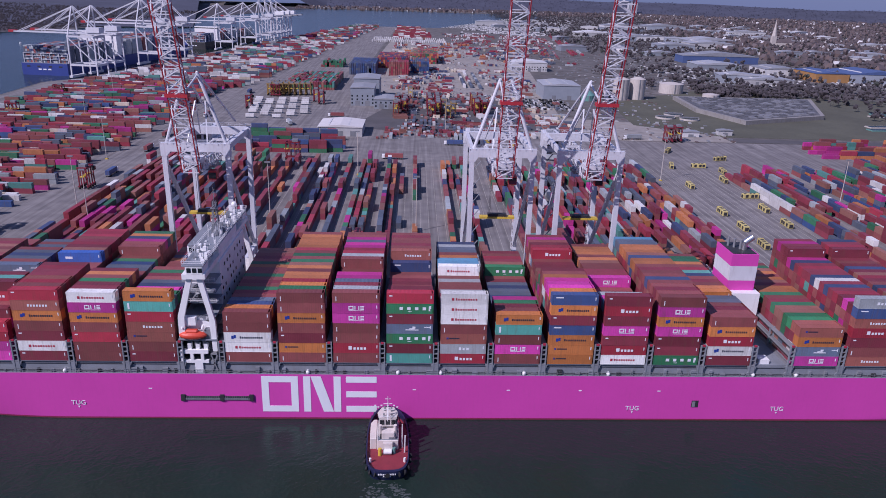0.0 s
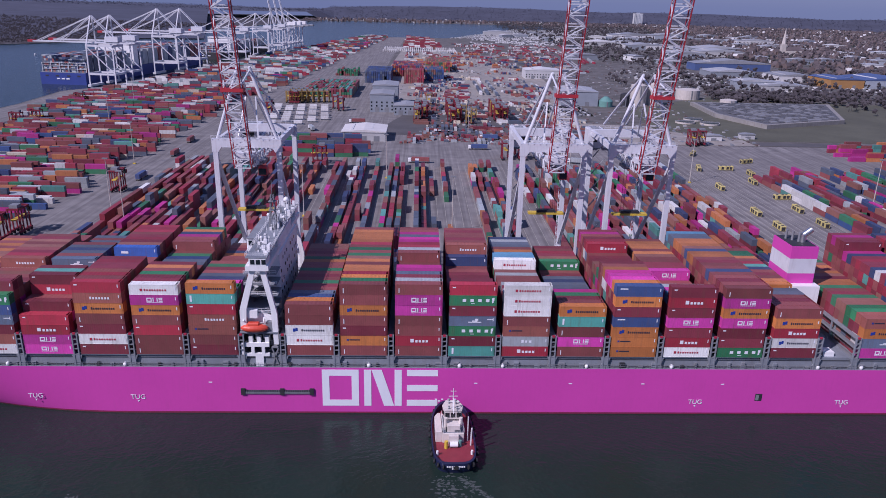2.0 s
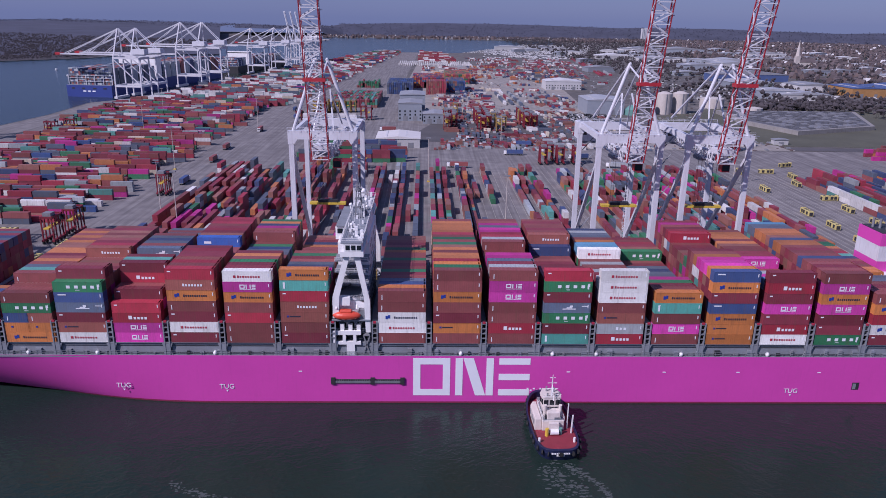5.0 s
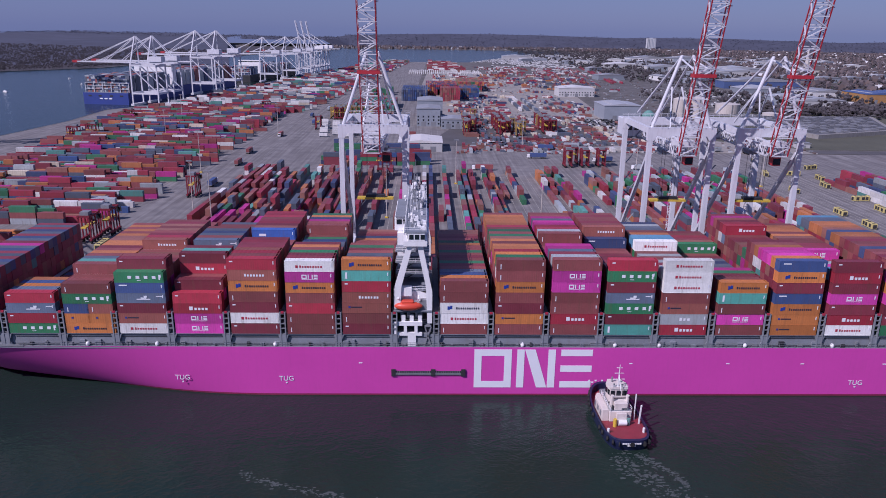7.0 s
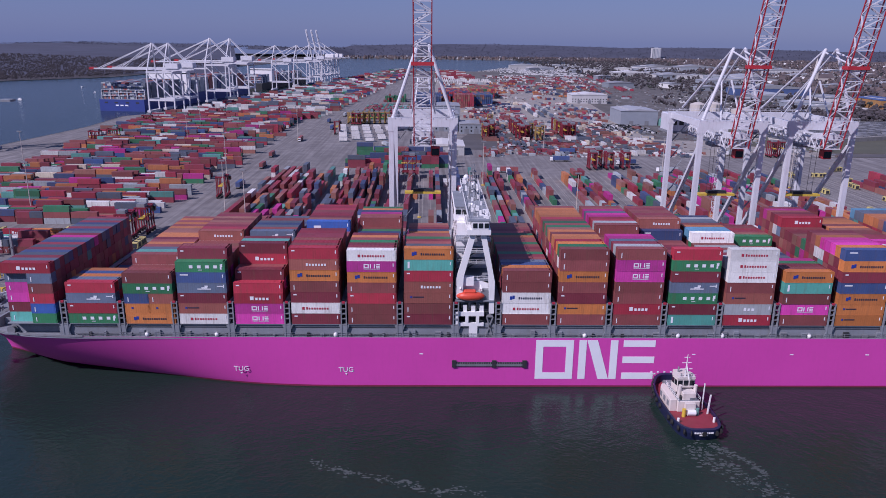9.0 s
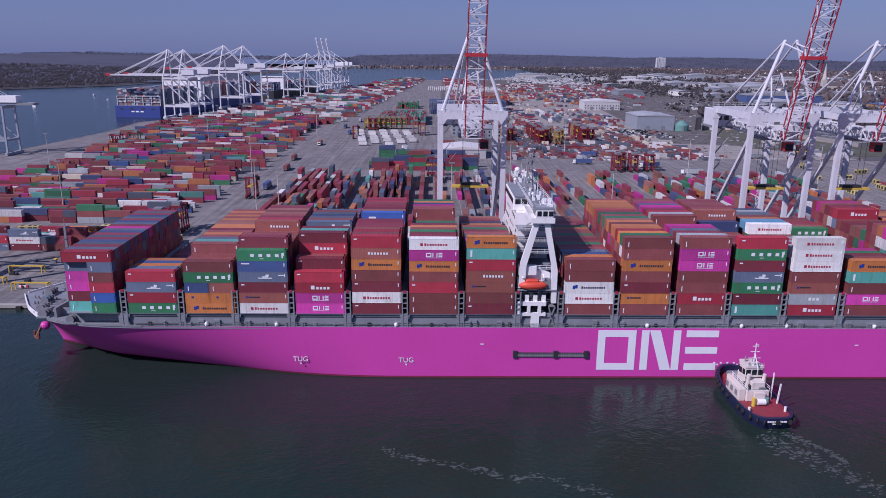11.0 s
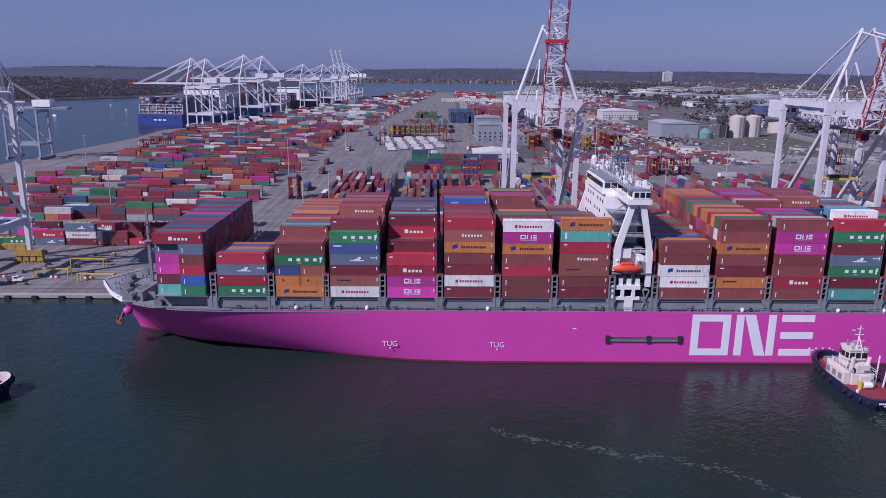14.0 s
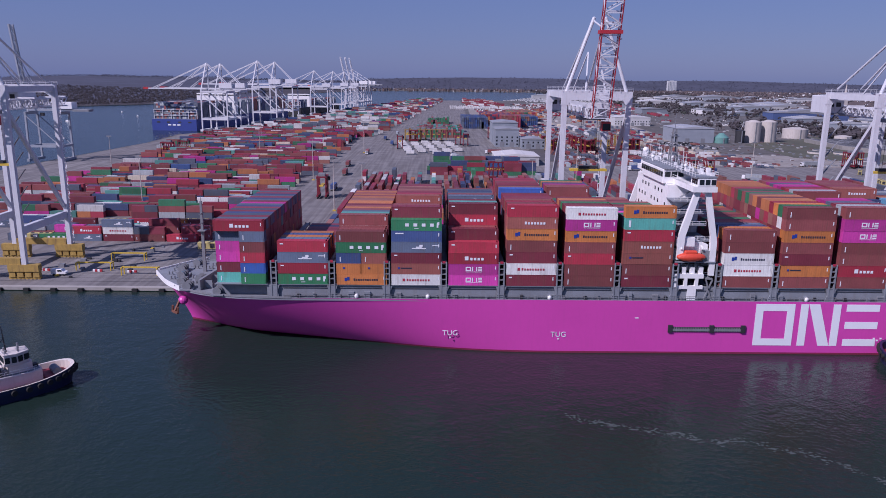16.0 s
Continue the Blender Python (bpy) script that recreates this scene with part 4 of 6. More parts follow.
# ---- tugs ----
def tug(name_label, m, dark_house=False):
    t = empty("tugboat", name_label, "tug")
    L2, W2 = 13.4, 5.4

    def outline(s, grow=0.0):
        pts = []
        for k in range(40):
            a = 2 * math.pi * k / 40
            c, sn = math.cos(a), math.sin(a)
            px_ = W2 * math.copysign(abs(c) ** (0.55 if sn < 0 else 0.8), c)
            py_ = L2 * math.copysign(abs(sn) ** (0.45 if sn < 0 else 0.85), sn)
            pts.append(((px_ * s) + grow * c, (py_ * s) + grow * sn))
        return pts

    hullb = B()
    lv = [(outline(0.90), -1.5), (outline(0.96), 0.6), (outline(1.0), 2.2), (outline(1.0), 3.1)]
    rg = [[hullb.verts.new((x, y, z + (max(0.0, y) / L2) ** 2 * 1.3 * (z > 0))) for x, y in o] for o, z in lv]
    for a, b in zip(rg, rg[1:]):
        for i in range(40):
            hullb.faces.new((a[i], a[(i + 1) % 40], b[(i + 1) % 40], b[i]))
    part("hull", hullb, M_tughull, t, "dark blue hull")
    part("main_deck", prism(B(), outline(0.95), 1.9, 2.25), M_tugdeck, t, "dark red deck")
    bwk = B()
    ow, iw = outline(1.0), outline(0.94)
    for i in range(40):
        j = (i + 1) % 40
        lift = lambda p: 3.1 + (max(0.0, p[1]) / L2) ** 2 * 1.3
        q = [bwk.verts.new((*ow[i], lift(ow[i]))), bwk.verts.new((*ow[j], lift(ow[j]))), bwk.verts.new((*iw[j], lift(iw[j]))), bwk.verts.new((*iw[i], lift(iw[i])))]
        bwk.faces.new(q)
        r0, r1 = bwk.verts.new((*iw[i], 2.2)), bwk.verts.new((*iw[j], 2.2))
        bwk.faces.new((q[3], q[2], r1, r0))
    bmesh.ops.remove_doubles(bwk, verts=bwk.verts[:], dist=0.002)
    part("bulwark", bwk, M_tughull if not dark_house else M_tugcream, t)
    for k, (x, y) in enumerate(outline(1.0, 0.28)):
        if y > -7 or k % 2 == 0:
            bm = B()
            z = 2.2 + (max(0.0, y) / L2) ** 2 * 1.2
            tube(bm, (x - 0.22 * x / W2, y, z), (x + 0.22 * x / W2, y + 0.1, z), 0.6, n=10)
            part("tyre_fender", bm, M_rubber, t)
    house = M_tugcream
    part("deckhouse", prism(B(), [(-2.7, -3.4), (2.7, -3.4), (2.7, 4.5), (1.9, 6.6), (-1.9, 6.6), (-2.7, 4.5)], 2.2, 5.0), house, t, "cream deckhouse", bevel=0.15)
    part("house_top", prism(B(), [(-2.5, -3.2), (2.5, -3.2), (2.5, 4.3), (1.7, 6.2), (-1.7, 6.2), (-2.5, 4.3)], 4.98, 5.06), M_deck, t, "grey deckhouse top")
    for bx, by, bw_, bh in ((-1.9, -2.8, 1.2, 0.9), (0.3, -3.0, 1.6, 0.6), (1.3, -0.8, 0.9, 1.3), (-2.2, -0.6, 0.7, 0.8), (-0.6, 5.2, 1.2, 0.7)):
        part("top_fitting", box(B(), bx, bx + bw_, by, by + bw_ * 0.8, 5.05, 5.05 + bh), M_steel if bx > 0 else M_dark, t)
    part("upper_house", prism(B(), [(-1.9, 0.2), (1.9, 0.2), (1.9, 4.0), (1.2, 5.0), (-1.2, 5.0), (-1.9, 4.0)], 5.0, 7.0), M_tugcream, t, bevel=0.12)
    wheel = [(-2.1, -0.4), (2.1, -0.4), (2.5, 2.0), (1.5, 4.4), (-1.5, 4.4), (-2.5, 2.0)]
    wh = part("wheelhouse", prism(B(), wheel, 7.0, 9.4), house, t, bevel=0.1)
    for i, (a, b) in enumerate(zip(wheel, wheel[1:] + wheel[:1])):
        a, b = Vector((*a, 8.3)), Vector((*b, 8.3))
        n = max(1, round((b - a).length / 1.6))
        for k in range(n):
            p, q = a.lerp(b, (k + 0.12) / n) * 1.02, a.lerp(b, (k + 0.88) / n) * 1.02
            p.z = q.z = 8.3
            part("wheelhouse_window", beam(B(), p, q, 0.12, 1.3), M_glass, wh)
    part("wheelhouse_roof", prism(B(), [(x * 1.05, (y - 2) * 1.05 + 2) for x, y in wheel], 9.4, 9.6), M_tugcream, wh)
    for bx, by in ((-1.0, 0.4), (0.9, 2.6), (-0.8, 3.0), (1.0, 0.2)):
        part("roof_fitting", tube(B(), (bx, by, 9.6), (bx, by, 10.3 + 0.2 * by), 0.22, n=8), M_steel, wh)
    for x in (-2.6, 2.6):
        bm = B()
        tube(bm, (x * 0.72, -1.4, 5.0), (x * 0.72, -1.8, 8.4), 0.5, 0.42, n=12)
        part("funnel", bm, M_tugcream if not dark_house else M_dark, t)
    mst = B()
    beam(mst, (0, 0.6, 9.6), (0, 0.2, 15.5), 0.28, 0.28, 0.4)
    for z, w in ((11.6, 1.5), (13.2, 1.1), (14.6, 0.7)):
        beam(mst, (-w, 0.4, z), (w, 0.4, z), 0.12)
    beam(mst, (0, -2.0, 9.6), (0, 0.4, 12.8), 0.14)
    part("mast", mst, M_white if not dark_house else M_dark, t)
    part("towing_winch", tube(B(), (-1.6, 9.6, 3.2), (1.6, 9.6, 3.2), 0.9, n=14), M_steel, t)
    part("aft_winch", tube(B(), (-1.0, -5.2, 3.0), (1.0, -5.2, 3.0), 0.7, n=12), M_white, t)
    part("towing_post", box(B(), -1.2, 1.2, -4.6, -3.7, 2.2, 4.9), house, t)
    part("yellow_drum", tube(B(), (-1.9, -5.6, 2.2), (-1.9, -5.6, 4.2), 0.45, n=12), M_yellow, t, "yellow drum")
    part("side_casing", prism(B(), [(-4.4, -3.0), (-2.75, -3.0), (-2.75, 5.6), (-3.6, 5.6), (-4.4, 4.0)], 2.2, 5.3), house, t, "cream engine casing along the side", bevel=0.12)
    for y in (-2.2, 0.2, 2.6):
        part("casing_vent", box(B(), -4.46, -4.36, y, y + 1.3, 3.2, 4.5), M_steel, t)
    part("fore_deck", prism(B(), [(-3.4, 7.0), (3.4, 7.0), (2.6, 10.2), (1.4, 11.6), (-1.4, 11.6), (-2.6, 10.2)], 2.2, 2.7), M_tugdeck, t, "dark red raised foredeck")
    part("stair_house", box(B(), -1.5, 1.7, -3.0, -0.6, 5.0, 6.9), house, t, bevel=0.1)
    part("green_drum", tube(B(), (1.6, -4.9, 2.2), (1.6, -4.9, 3.9), 0.4, n=12), M_tankgreen, t, "green drum")
    part("side_mast", beam(B(), (3.6, -2.5, 2.2), (3.6, -2.7, 9.2), 0.22), M_white, t)
    part("deck_crane", beam(B(), (4.2, -4.5, 2.2), (4.3, -5.0, 7.4), 0.3), M_white, t)
    rails = B()
    for x in (-2.6, 2.6):
        for z in (5.5, 6.0):
            beam(rails, (x, -3.5, z), (x, 5.4, z), 0.07)
        for i in range(7):
            beam(rails, (x, -3.5 + 1.4 * i, 5), (x, -3.5 + 1.4 * i, 6), 0.06)
    for z in (10.1, 10.5):
        beam(rails, (-2.2, -0.6, z), (2.2, -0.6, z), 0.06)
    part("rail", rails, M_white, t)
    for x in (-4.2, 4.2):
        part("bitt", tube(B(), (x, -8.4, 2.2), (x, -8.4, 3.4), 0.3, n=8), M_white, t)
    nm = B()
    for i in range(11):
        box(nm, -2.2 + 0.4 * i, -1.93 + 0.4 * i, -13.46, -13.2, 2.15, 2.5)
    for i in range(5):
        box(nm, -1.0 + 0.4 * i, -0.73 + 0.4 * i, -13.46, -13.2, 1.65, 1.9)
    part("name_strokes", nm, M_white, t, "small pale strokes on the stern")
    t.matrix_basis = m
    return t


tug("dark blue harbour tug with cream wheelhouse pushing at the hull", pose(-11.2, -13.6, -0.2, 0, 0, 1.5))
tug("dark tug with rust-red deck and white wheelhouse, lying off", pose(-215.5, -26.5, -0.2, 0, 0, -47), True)


# ---- foam on the water ----
M_foam = mat("foam", (0.065, 0.078, 0.076), 0.8, var=0.4, size=3)
fb = B()
rng = random.Random(21)


def foam_trail(pts, width, density):
    for (xa, ya), (xb, yb) in zip(pts, pts[1:]):
        n = int(math.hypot(xb - xa, yb - ya) * density)
        for i in range(n):
            k = rng.random()
            x, y = xa + (xb - xa) * k + rng.gauss(0, width) * 0.6, ya + (yb - ya) * k + rng.gauss(0, width)
            r = rng.uniform(0.04, 0.24) * (1 if rng.random() < 0.85 else 1.8)
            a = rng.uniform(0, 6.3)
            m_ = rng.randint(5, 7)
            st = rng.uniform(1.0, 3.0)
            vs = [fb.verts.new((x + r * st * math.cos(a + 6.283 * j / m_) * rng.uniform(0.6, 1.2), y + r * math.sin(a + 6.283 * j / m_) * rng.uniform(0.6, 1.2), 0.012 + rng.random() * 0.008)) for j in range(m_)]
            fb.faces.new(vs)


foam_trail([(-98, -35), (-90, -39), (-83, -41.5), (-77, -43), (-71, -46.5), (-68, -44.5), (-62, -47.5), (-56, -50), (-50, -56), (-44, -63)], 0.75, 6)
foam_trail([(-12, -28), (-14, -33), (-11, -37), (-5, -44), (-1, -50)], 2.2, 15)
foam_trail([(-10, -28), (-5, -34), (-2, -40)], 0.8, 14)
tagged(part("wake_foam", fb, M_foam), "thin broken lines of pale foam on the water", "foam", kind="stuff")


# ---- ship-to-shore cranes ----
def lattice(bm, a, b, half, depth, step, bar, axis=Vector((1, 0, 0))):
    """Zigzag lacing on two faces between chords at +-half along the axis."""
    a, b = Vector(a), Vector(b)
    d = b - a
    n = max(2, int(d.length / step))
    u = axis
    w = d.cross(u).normalized() * depth
    for off in (w * 0.5, w * -0.5):
        for i in range(n):
            p, q = a + d * (i / n), a + d * ((i + 1) / n)
            s = 1 if i % 2 else -1
            beam(bm, p + u * half * s + off, q - u * half * s + off, bar)
            beam(bm, p - u * half + off, p + u * half + off, bar)
    for s in (-1, 1):
        for i in range(n):
            p, q = a + d * (i / n), a + d * ((i + 1) / n)
            k = 0.5 if i % 2 else -0.5
            beam(bm, p + u * half * s + w * k, q + u * half * s - w * k, bar)


def sts_crane(cx):
    c = empty("quay_crane", "white ship-to-shore gantry crane with raised red and white lattice boom", "crane", "quay cranes", at=(cx, 0, 1.0))
    hw, yf, yb, zt = 11.0, 59.6, 89.5, 62.0
    for sx in (-1, 1):
        for y in (yf, yb):
            x = sx * (hw - 1.3)
            bm = B()
            beam(bm, (x * 1.03, y, 5.0), (x * 1.03, y, zt - 2.6), 1.55, 1.45)
            part("leg", bm, M_crane, c)
            bm = B()
            box(bm, x - 5.0, x + 5.0, y - 1.1, y + 1.1, 2.8, 5.1)
            bb = part("bogie_beam", bm, M_bogie, c, "dirty yellow bogie beam")
            for k in range(8):
                part("wheel", tube(B(), (x - 4.6 + 1.3 * k, y - 0.5, 0.75), (x - 4.6 + 1.3 * k, y + 0.5, 0.75), 0.7, n=12), M_bogie, bb)
            for k in range(4):
                part("bogie", box(B(), x - 4.9 + 2.6 * k, x - 2.9 + 2.6 * k, y - 0.8, y + 0.8, 0.9, 2.9), M_bogie, bb)
        x = sx * (hw - 1.3)
        part("side_beam", box(B(), x - 0.6, x + 0.6, yf + 0.8, yb - 0.8, zt - 2.2, zt - 0.3), M_crane, c)
        part("low_side_beam", box(B(), x - 0.8, x + 0.8, yf + 1.0, yb - 1.0, 15.0, 17.4), M_crane, c)
        bm = B()
        beam(bm, (x, yf + 0.8, zt - 8), (x, yb - 0.6, 19), 1.1)
        part("diagonal_brace", bm, M_crane, c)
        bm = B()
        tube(bm, (sx * (hw - 1.6), yf + 1, zt - 0.2), (sx * 1.8, yf + 1.6, 84), 0.55, n=10)
        part("a_frame_leg", bm, M_crane, c)
        bm = B()
        tube(bm, (sx * 1.8, yf + 1.6, 84), (sx * 4.2, yb + 6, zt + 1), 0.38, n=8)
        part("back_stay", bm, M_crane, c)
        bm = B()
        tube(bm, (sx * 1.8, yf + 1.6, 83), (sx * 2.4, 45.8, 80.0), 0.28, n=8)
        part("fore_stay", bm, M_crane, c)
        bm = B()
        beam(bm, (sx * 3.2, yf + 2, zt - 0.5), (sx * 1.6, yf + 9, 74), 0.4)
        beam(bm, (sx * 1.6, yf + 9, 74), (sx * 4.0, yf + 20, zt - 0.5), 0.35)
        part("inner_frame", bm, M_crane, c)
    for y in (yf, yb):
        bm = B()
        extrude_y(bm, [(-hw, zt), (-hw, zt - 4.2), (-hw + 2.0, zt - 4.2), (-hw + 3.0, zt - 2.7), (hw - 3.0, zt - 2.7), (hw - 2.0, zt - 4.2), (hw, zt - 4.2), (hw, zt)], y - 0.8, y + 0.8)
        part("portal_beam", bm, M_crane, c)
        part("sill_beam", box(B(), -hw + 2, hw - 2, y - 0.9, y + 0.9, 5.0, 7.2), M_bogie, c, "dirty yellow sill beam")
    # raised boom
    foot, tip = Vector((0, 53.4, 54.5)), Vector((0, 35.0, 117))
    half = 2.6
    for sx in (-1, 1):
        for dd in (-1.2, 1.2):
            bm = B()
            w = (tip - foot).cross(Vector((1, 0, 0))).normalized() * dd
            beam(bm, foot + Vector((sx * half, 0, 0)) + w, tip + Vector((sx * half, 0, 0)) + w, 0.32)
            part("boom_chord", bm, M_red, c, "red boom chord")
    bm = B()
    lattice(bm, foot, tip, half, 2.4, 3.0, 0.29)
    tagged(part("boom_lacing", bm, M_crane, c), kind="stuff")
    mid = foot.lerp(tip, 0.39)
    part("boom_collar", box(B(), -3.3, 3.3, mid.y - 1.6, mid.y + 1.6, mid.z - 0.5, mid.z + 0.5), M_red, c, "red collar on the boom")
    for k in (0.06, 0.36, 0.7):
        q = foot.lerp(tip, k)
        part("boom_walkway", box(B(), 2.3, 3.4, q.y - 1.0, q.y + 1.0, q.z - 0.15, q.z + 0.15), M_crane, c)
    part("boom_hinge", box(B(), -3.0, 3.0, 53.5, 58.6, 57.0, 58.4), M_crane, c)
    # runway girders behind the hinge
    bm = B()
    for sx in (-2.6, 2.6):
        lattice(bm, (sx, 56, 55.4), (sx, 112, 55.4), 1.5, 1.4, 3.6, 0.24, Vector((0, 0, 1)))
    tagged(part("runway_lacing", bm, M_crane, c), kind="stuff")
    for sx in (-2.6, 2.6):
        for z in (54.0, 56.9):
            part("runway_chord", box(B(), sx - 0.3, sx + 0.3, 55.5, 112, z - 0.25, z + 0.25), M_crane, c)
    for y in (60, 75, 90, 104, 111.5):
        part("runway_tie", box(B(), -3.0, 3.0, y - 0.3, y + 0.3, 56.6, 57.6), M_crane, c)
    # machinery house and decks
    mh = part("machinery_house", box(B(), -9.4, -3.5, 91.2, 103, 54.6, 60.8), M_crane, c, "white machinery house", bevel=0.2)
    part("house_floor", box(B(), -9.9, -3.3, 90.4, 103.8, 54.1, 54.6), M_steel, c)
    for x in (-8, -5.5):
        part("house_vent", box(B(), x - 0.8, x + 0.8, 91.05, 91.4, 57.0, 58.5), M_dark, mh)
    part("roof_hatch", box(B(), -8, -5, 94, 100, 60.75, 61.2), M_steel, mh)
    rl_ = B()
    for y in (yf - 1.1, yb + 1.1):
        for z in (zt + 0.6, zt + 1.1):
            beam(rl_, (-hw, y, z), (hw, y, z), 0.08)
        for i in range(12):
            beam(rl_, (-hw + 2 * i, y, zt - 0.1), (-hw + 2 * i, y, zt + 1.1), 0.08)
    part("top_rail", rl_, M_crane, c)
    lf = B()
    lattice(lf, (hw - 1.3, yb + 2.2, 2), (hw - 1.3, yb + 2.2, 58), 0.7, 1.2, 2.4, 0.14)
    part("lift_shaft", lf, M_crane, c)
    for k in range(8):
        bm = B()
        z = 8 + k * 6.2
        beam(bm, (-hw + 2.6, yb + 1.6, z), (-hw + 7.0, yb + 1.6, z + 5.6), 0.9, 0.12)
        part("stair", bm, M_steel, c)
    # trolley, cab and spreader
    part("trolley", box(B(), -4.2, 4.2, 64, 70, 53.0, 54.0), M_steel, c)
    dc = part("driver_cab", box(B(), 2.6, 5.4, 61.5, 64.4, 49.6, 52.6), M_red, c, "red driver's cab", bevel=0.15)
    part("cab_window", box(B(), 2.8, 5.2, 61.38, 61.6, 50.0, 52.0), M_glass, dc)
    for x in (-2.6, 2.6):
        for y in (65.4, 68.6):
            part("hoist_rope", beam(B(), (x, y, 53.2), (x, y, 37.6), 0.09), M_dark, c)
    part("spreader", box(B(), -6.0, 6.0, 65.8, 68.2, 36.4, 37.1), M_yellow, c, "yellow container spreader")
    part("head_block", box(B(), -3.2, 3.2, 66.0, 68.0, 37.1, 38.0), M_dark, c)
    return c


crane = sts_crane(-75.05)
for cx in (23.3, 52.2, -268.6):
    copy_thing(crane, pose(cx, 0, 1.0))

# ---- container yard ----
rng = random.Random(33)
yard = []
MIX = "brown brown brown maroon maroon maroon maroon maroon rust red red red orange magenta white white green teal slate navy navy slate slate blue teal grey cream grey".split()
FRONT = []
MIXW = MIX + "maroon maroon brown brown red red magenta green orange".split()
MIXA = "brown brown brown brown maroon maroon maroon maroon rust rust rust red red orange orange magenta navy navy slate slate slate green teal grey white brown maroon".split()


def yard_box(x, y, z, along_y, colour, length=CL):
    z = 1.1 + (z - 1.1) / 2.6 * 2.896
    if not along_y and y < 150 and length > 7:
        FRONT.append((colour, x, y, z))
    elif along_y:
        yard.append((x, x + CW, y, y + length, z, z + 2.88, NAMES.index(colour)))
    else:
        yard.append((x, x + length, y, y + CW, z, z + 2.88, NAMES.index(colour)))


def row_along_y(x, y0, y1, fill, tall, mix=MIXA):
    y, on, c = y0, rng.random() < fill, rng.choice(mix)
    while y < y1 - 12.4:
        if rng.random() < 0.3:
            on = rng.random() < fill
        if rng.random() < 0.55:
            c = rng.choice(mix)
        if on:
            h = max(1, min(3, round(rng.gauss(tall, 0.6))))
            short = rng.random() < 0.2
            for t in range(h):
                if short:
                    for k in (0, 6.2):
                        yard_box(x, y + k, 1.1 + 2.6 * t, True, rng.choice(mix), 6.06)
                else:
                    yard_box(x, y, 1.1 + 2.6 * t, True, c if rng.random() < 0.5 else rng.choice(mix))
        y += 12.6


def row_along_x(y, x0, x1, fill, tall, mix=MIX, top=4):
    x, on = x0 + rng.uniform(0, 6), True
    while x < x1 - 12.3:
        if rng.random() < 0.35:
            on = rng.random() < fill
        if on:
            h = max(1, min(top, round(rng.gauss(tall, 0.7))))
            for t in range(h):
                if rng.random() < 0.12:
                    yard_box(x, y, 1.1 + 2.6 * t, False, rng.choice(mix), 6.06)
                    yard_box(x + 6.13, y, 1.1 + 2.6 * t, False, rng.choice(mix), 6.06)
                else:
                    yard_box(x + rng.uniform(-0.2, 0.2), y + rng.uniform(-0.1, 0.1), 1.1 + 2.6 * t, False, rng.choice(mix))
        x += 12.75


# block behind the cranes: rows run away from the quay
k = 0
x = -171.0
while x < 140:
    if not (-4 < x < 7 or 27 < x < 39 or -47 < x < -43):
        pair = k % 3
        if x < -100:
            fill, tall = 0.85, 1.9
        elif x < -10:
            fill, tall = (0.93, 1.35) if pair != 1 else (0.22, 1.0)
        elif x < 75:
            fill, tall = (0.93, 1.4) if pair != 2 else (0.22, 1.0)
        else:
            fill, tall = 0.88, 1.45
        row_along_y(x, 101 + (12 if x < -120 else 0), 305, fill, tall)
    x += 3.9 if k % 3 else 4.9
    k += 1
# small block beyond it
for y in (331, 334.2, 343, 346.2, 372, 375.2):
    row_along_x(y, -132, -54, 0.95, 2.6, "navy blue slate red brown maroon navy green".split())
# western block: rows lie along the quay, close together, with an aisle now and then
for y in (116.5, 119.6, 122.7, 133.5):
    row_along_x(y, -298, -214, 0.95, 1.7, top=3)
for y in (141.5, 156.0):
    row_along_x(y, -350, -212, 0.35, 1.2, top=1)
y, k = 166.0, 0
while y < 660:
    xl = -352 + rng.choice((0, 6, 12)) if y < 470 else -372
    row_along_x(y, xl, -206 + rng.uniform(-8, 2), 0.94, 1.9 if y < 300 else 2.2, MIXW, top=3)
    k += 1
    y += 3.7 if k % 5 else rng.choice((6.5, 9.0))
while y < 2020:
    xl = -366 + (y - 660) * 0.14
    xr = -192 + (y - 650) * 0.063
    mixl = ["white", "white", "grey", "white", "red"] if (690 < y < 740 or 860 < y < 930 or 1080 < y < 1130 or 1230 < y < 1300) else MIX + ["red", "maroon", "brown", "slate", "grey", "white", "white", "teal"]
    row_along_x(y, xl, xr, 0.95, 2.6, mixl)
    y += rng.choice((9.0, 11.0, 14.0))
# eastern block
x, k = 196.0, 0
while x < 372:
    row_along_y(x, 118, 290 if x < 225 else (330 if x > 300 else 305), 0.78 if k % 4 != 3 else 0.25, 1.7, MIXA + ["red", "magenta", "navy", "navy", "blue"])
    x += 3.9 if k % 2 else 6.2
    k += 1
for y in (342, 346, 358, 362, 374):
    row_along_x(y, 292, 415, 0.9, 1.8, "red brown orange navy teal maroon magenta".split())
# tall empty-container blocks in the distance
for x0, x1, y0, y1, tall, mixl in ((-150, -96, 655, 770, 3, "green brown maroon rust teal"), (-92, -58, 812, 900, 5, "navy slate blue navy"),
                                   (-40, -14, 812, 850, 6, "rust red brown"), (-12, 12, 850, 930, 5, "blue slate rust"), (-60, -16, 905, 1010, 5, "maroon red navy orange"),
                                   (-10, 30, 980, 1100, 5, "rust red green orange"), (-140, -110, 900, 960, 2, "green green brown")):
    xx = x0
    while xx < x1:
        row_along_y(xx, y0, y1, 0.95, tall, mixl.split())
        if tall > 3:
            for t in range(3, tall):
                yy = y0
                while yy < y1 - 12:
                    yard_box(xx, yy, 1.1 + 2.6 * t, True, rng.choice(mixl.split()))
                    yy += 12.6
        xx += 2.9
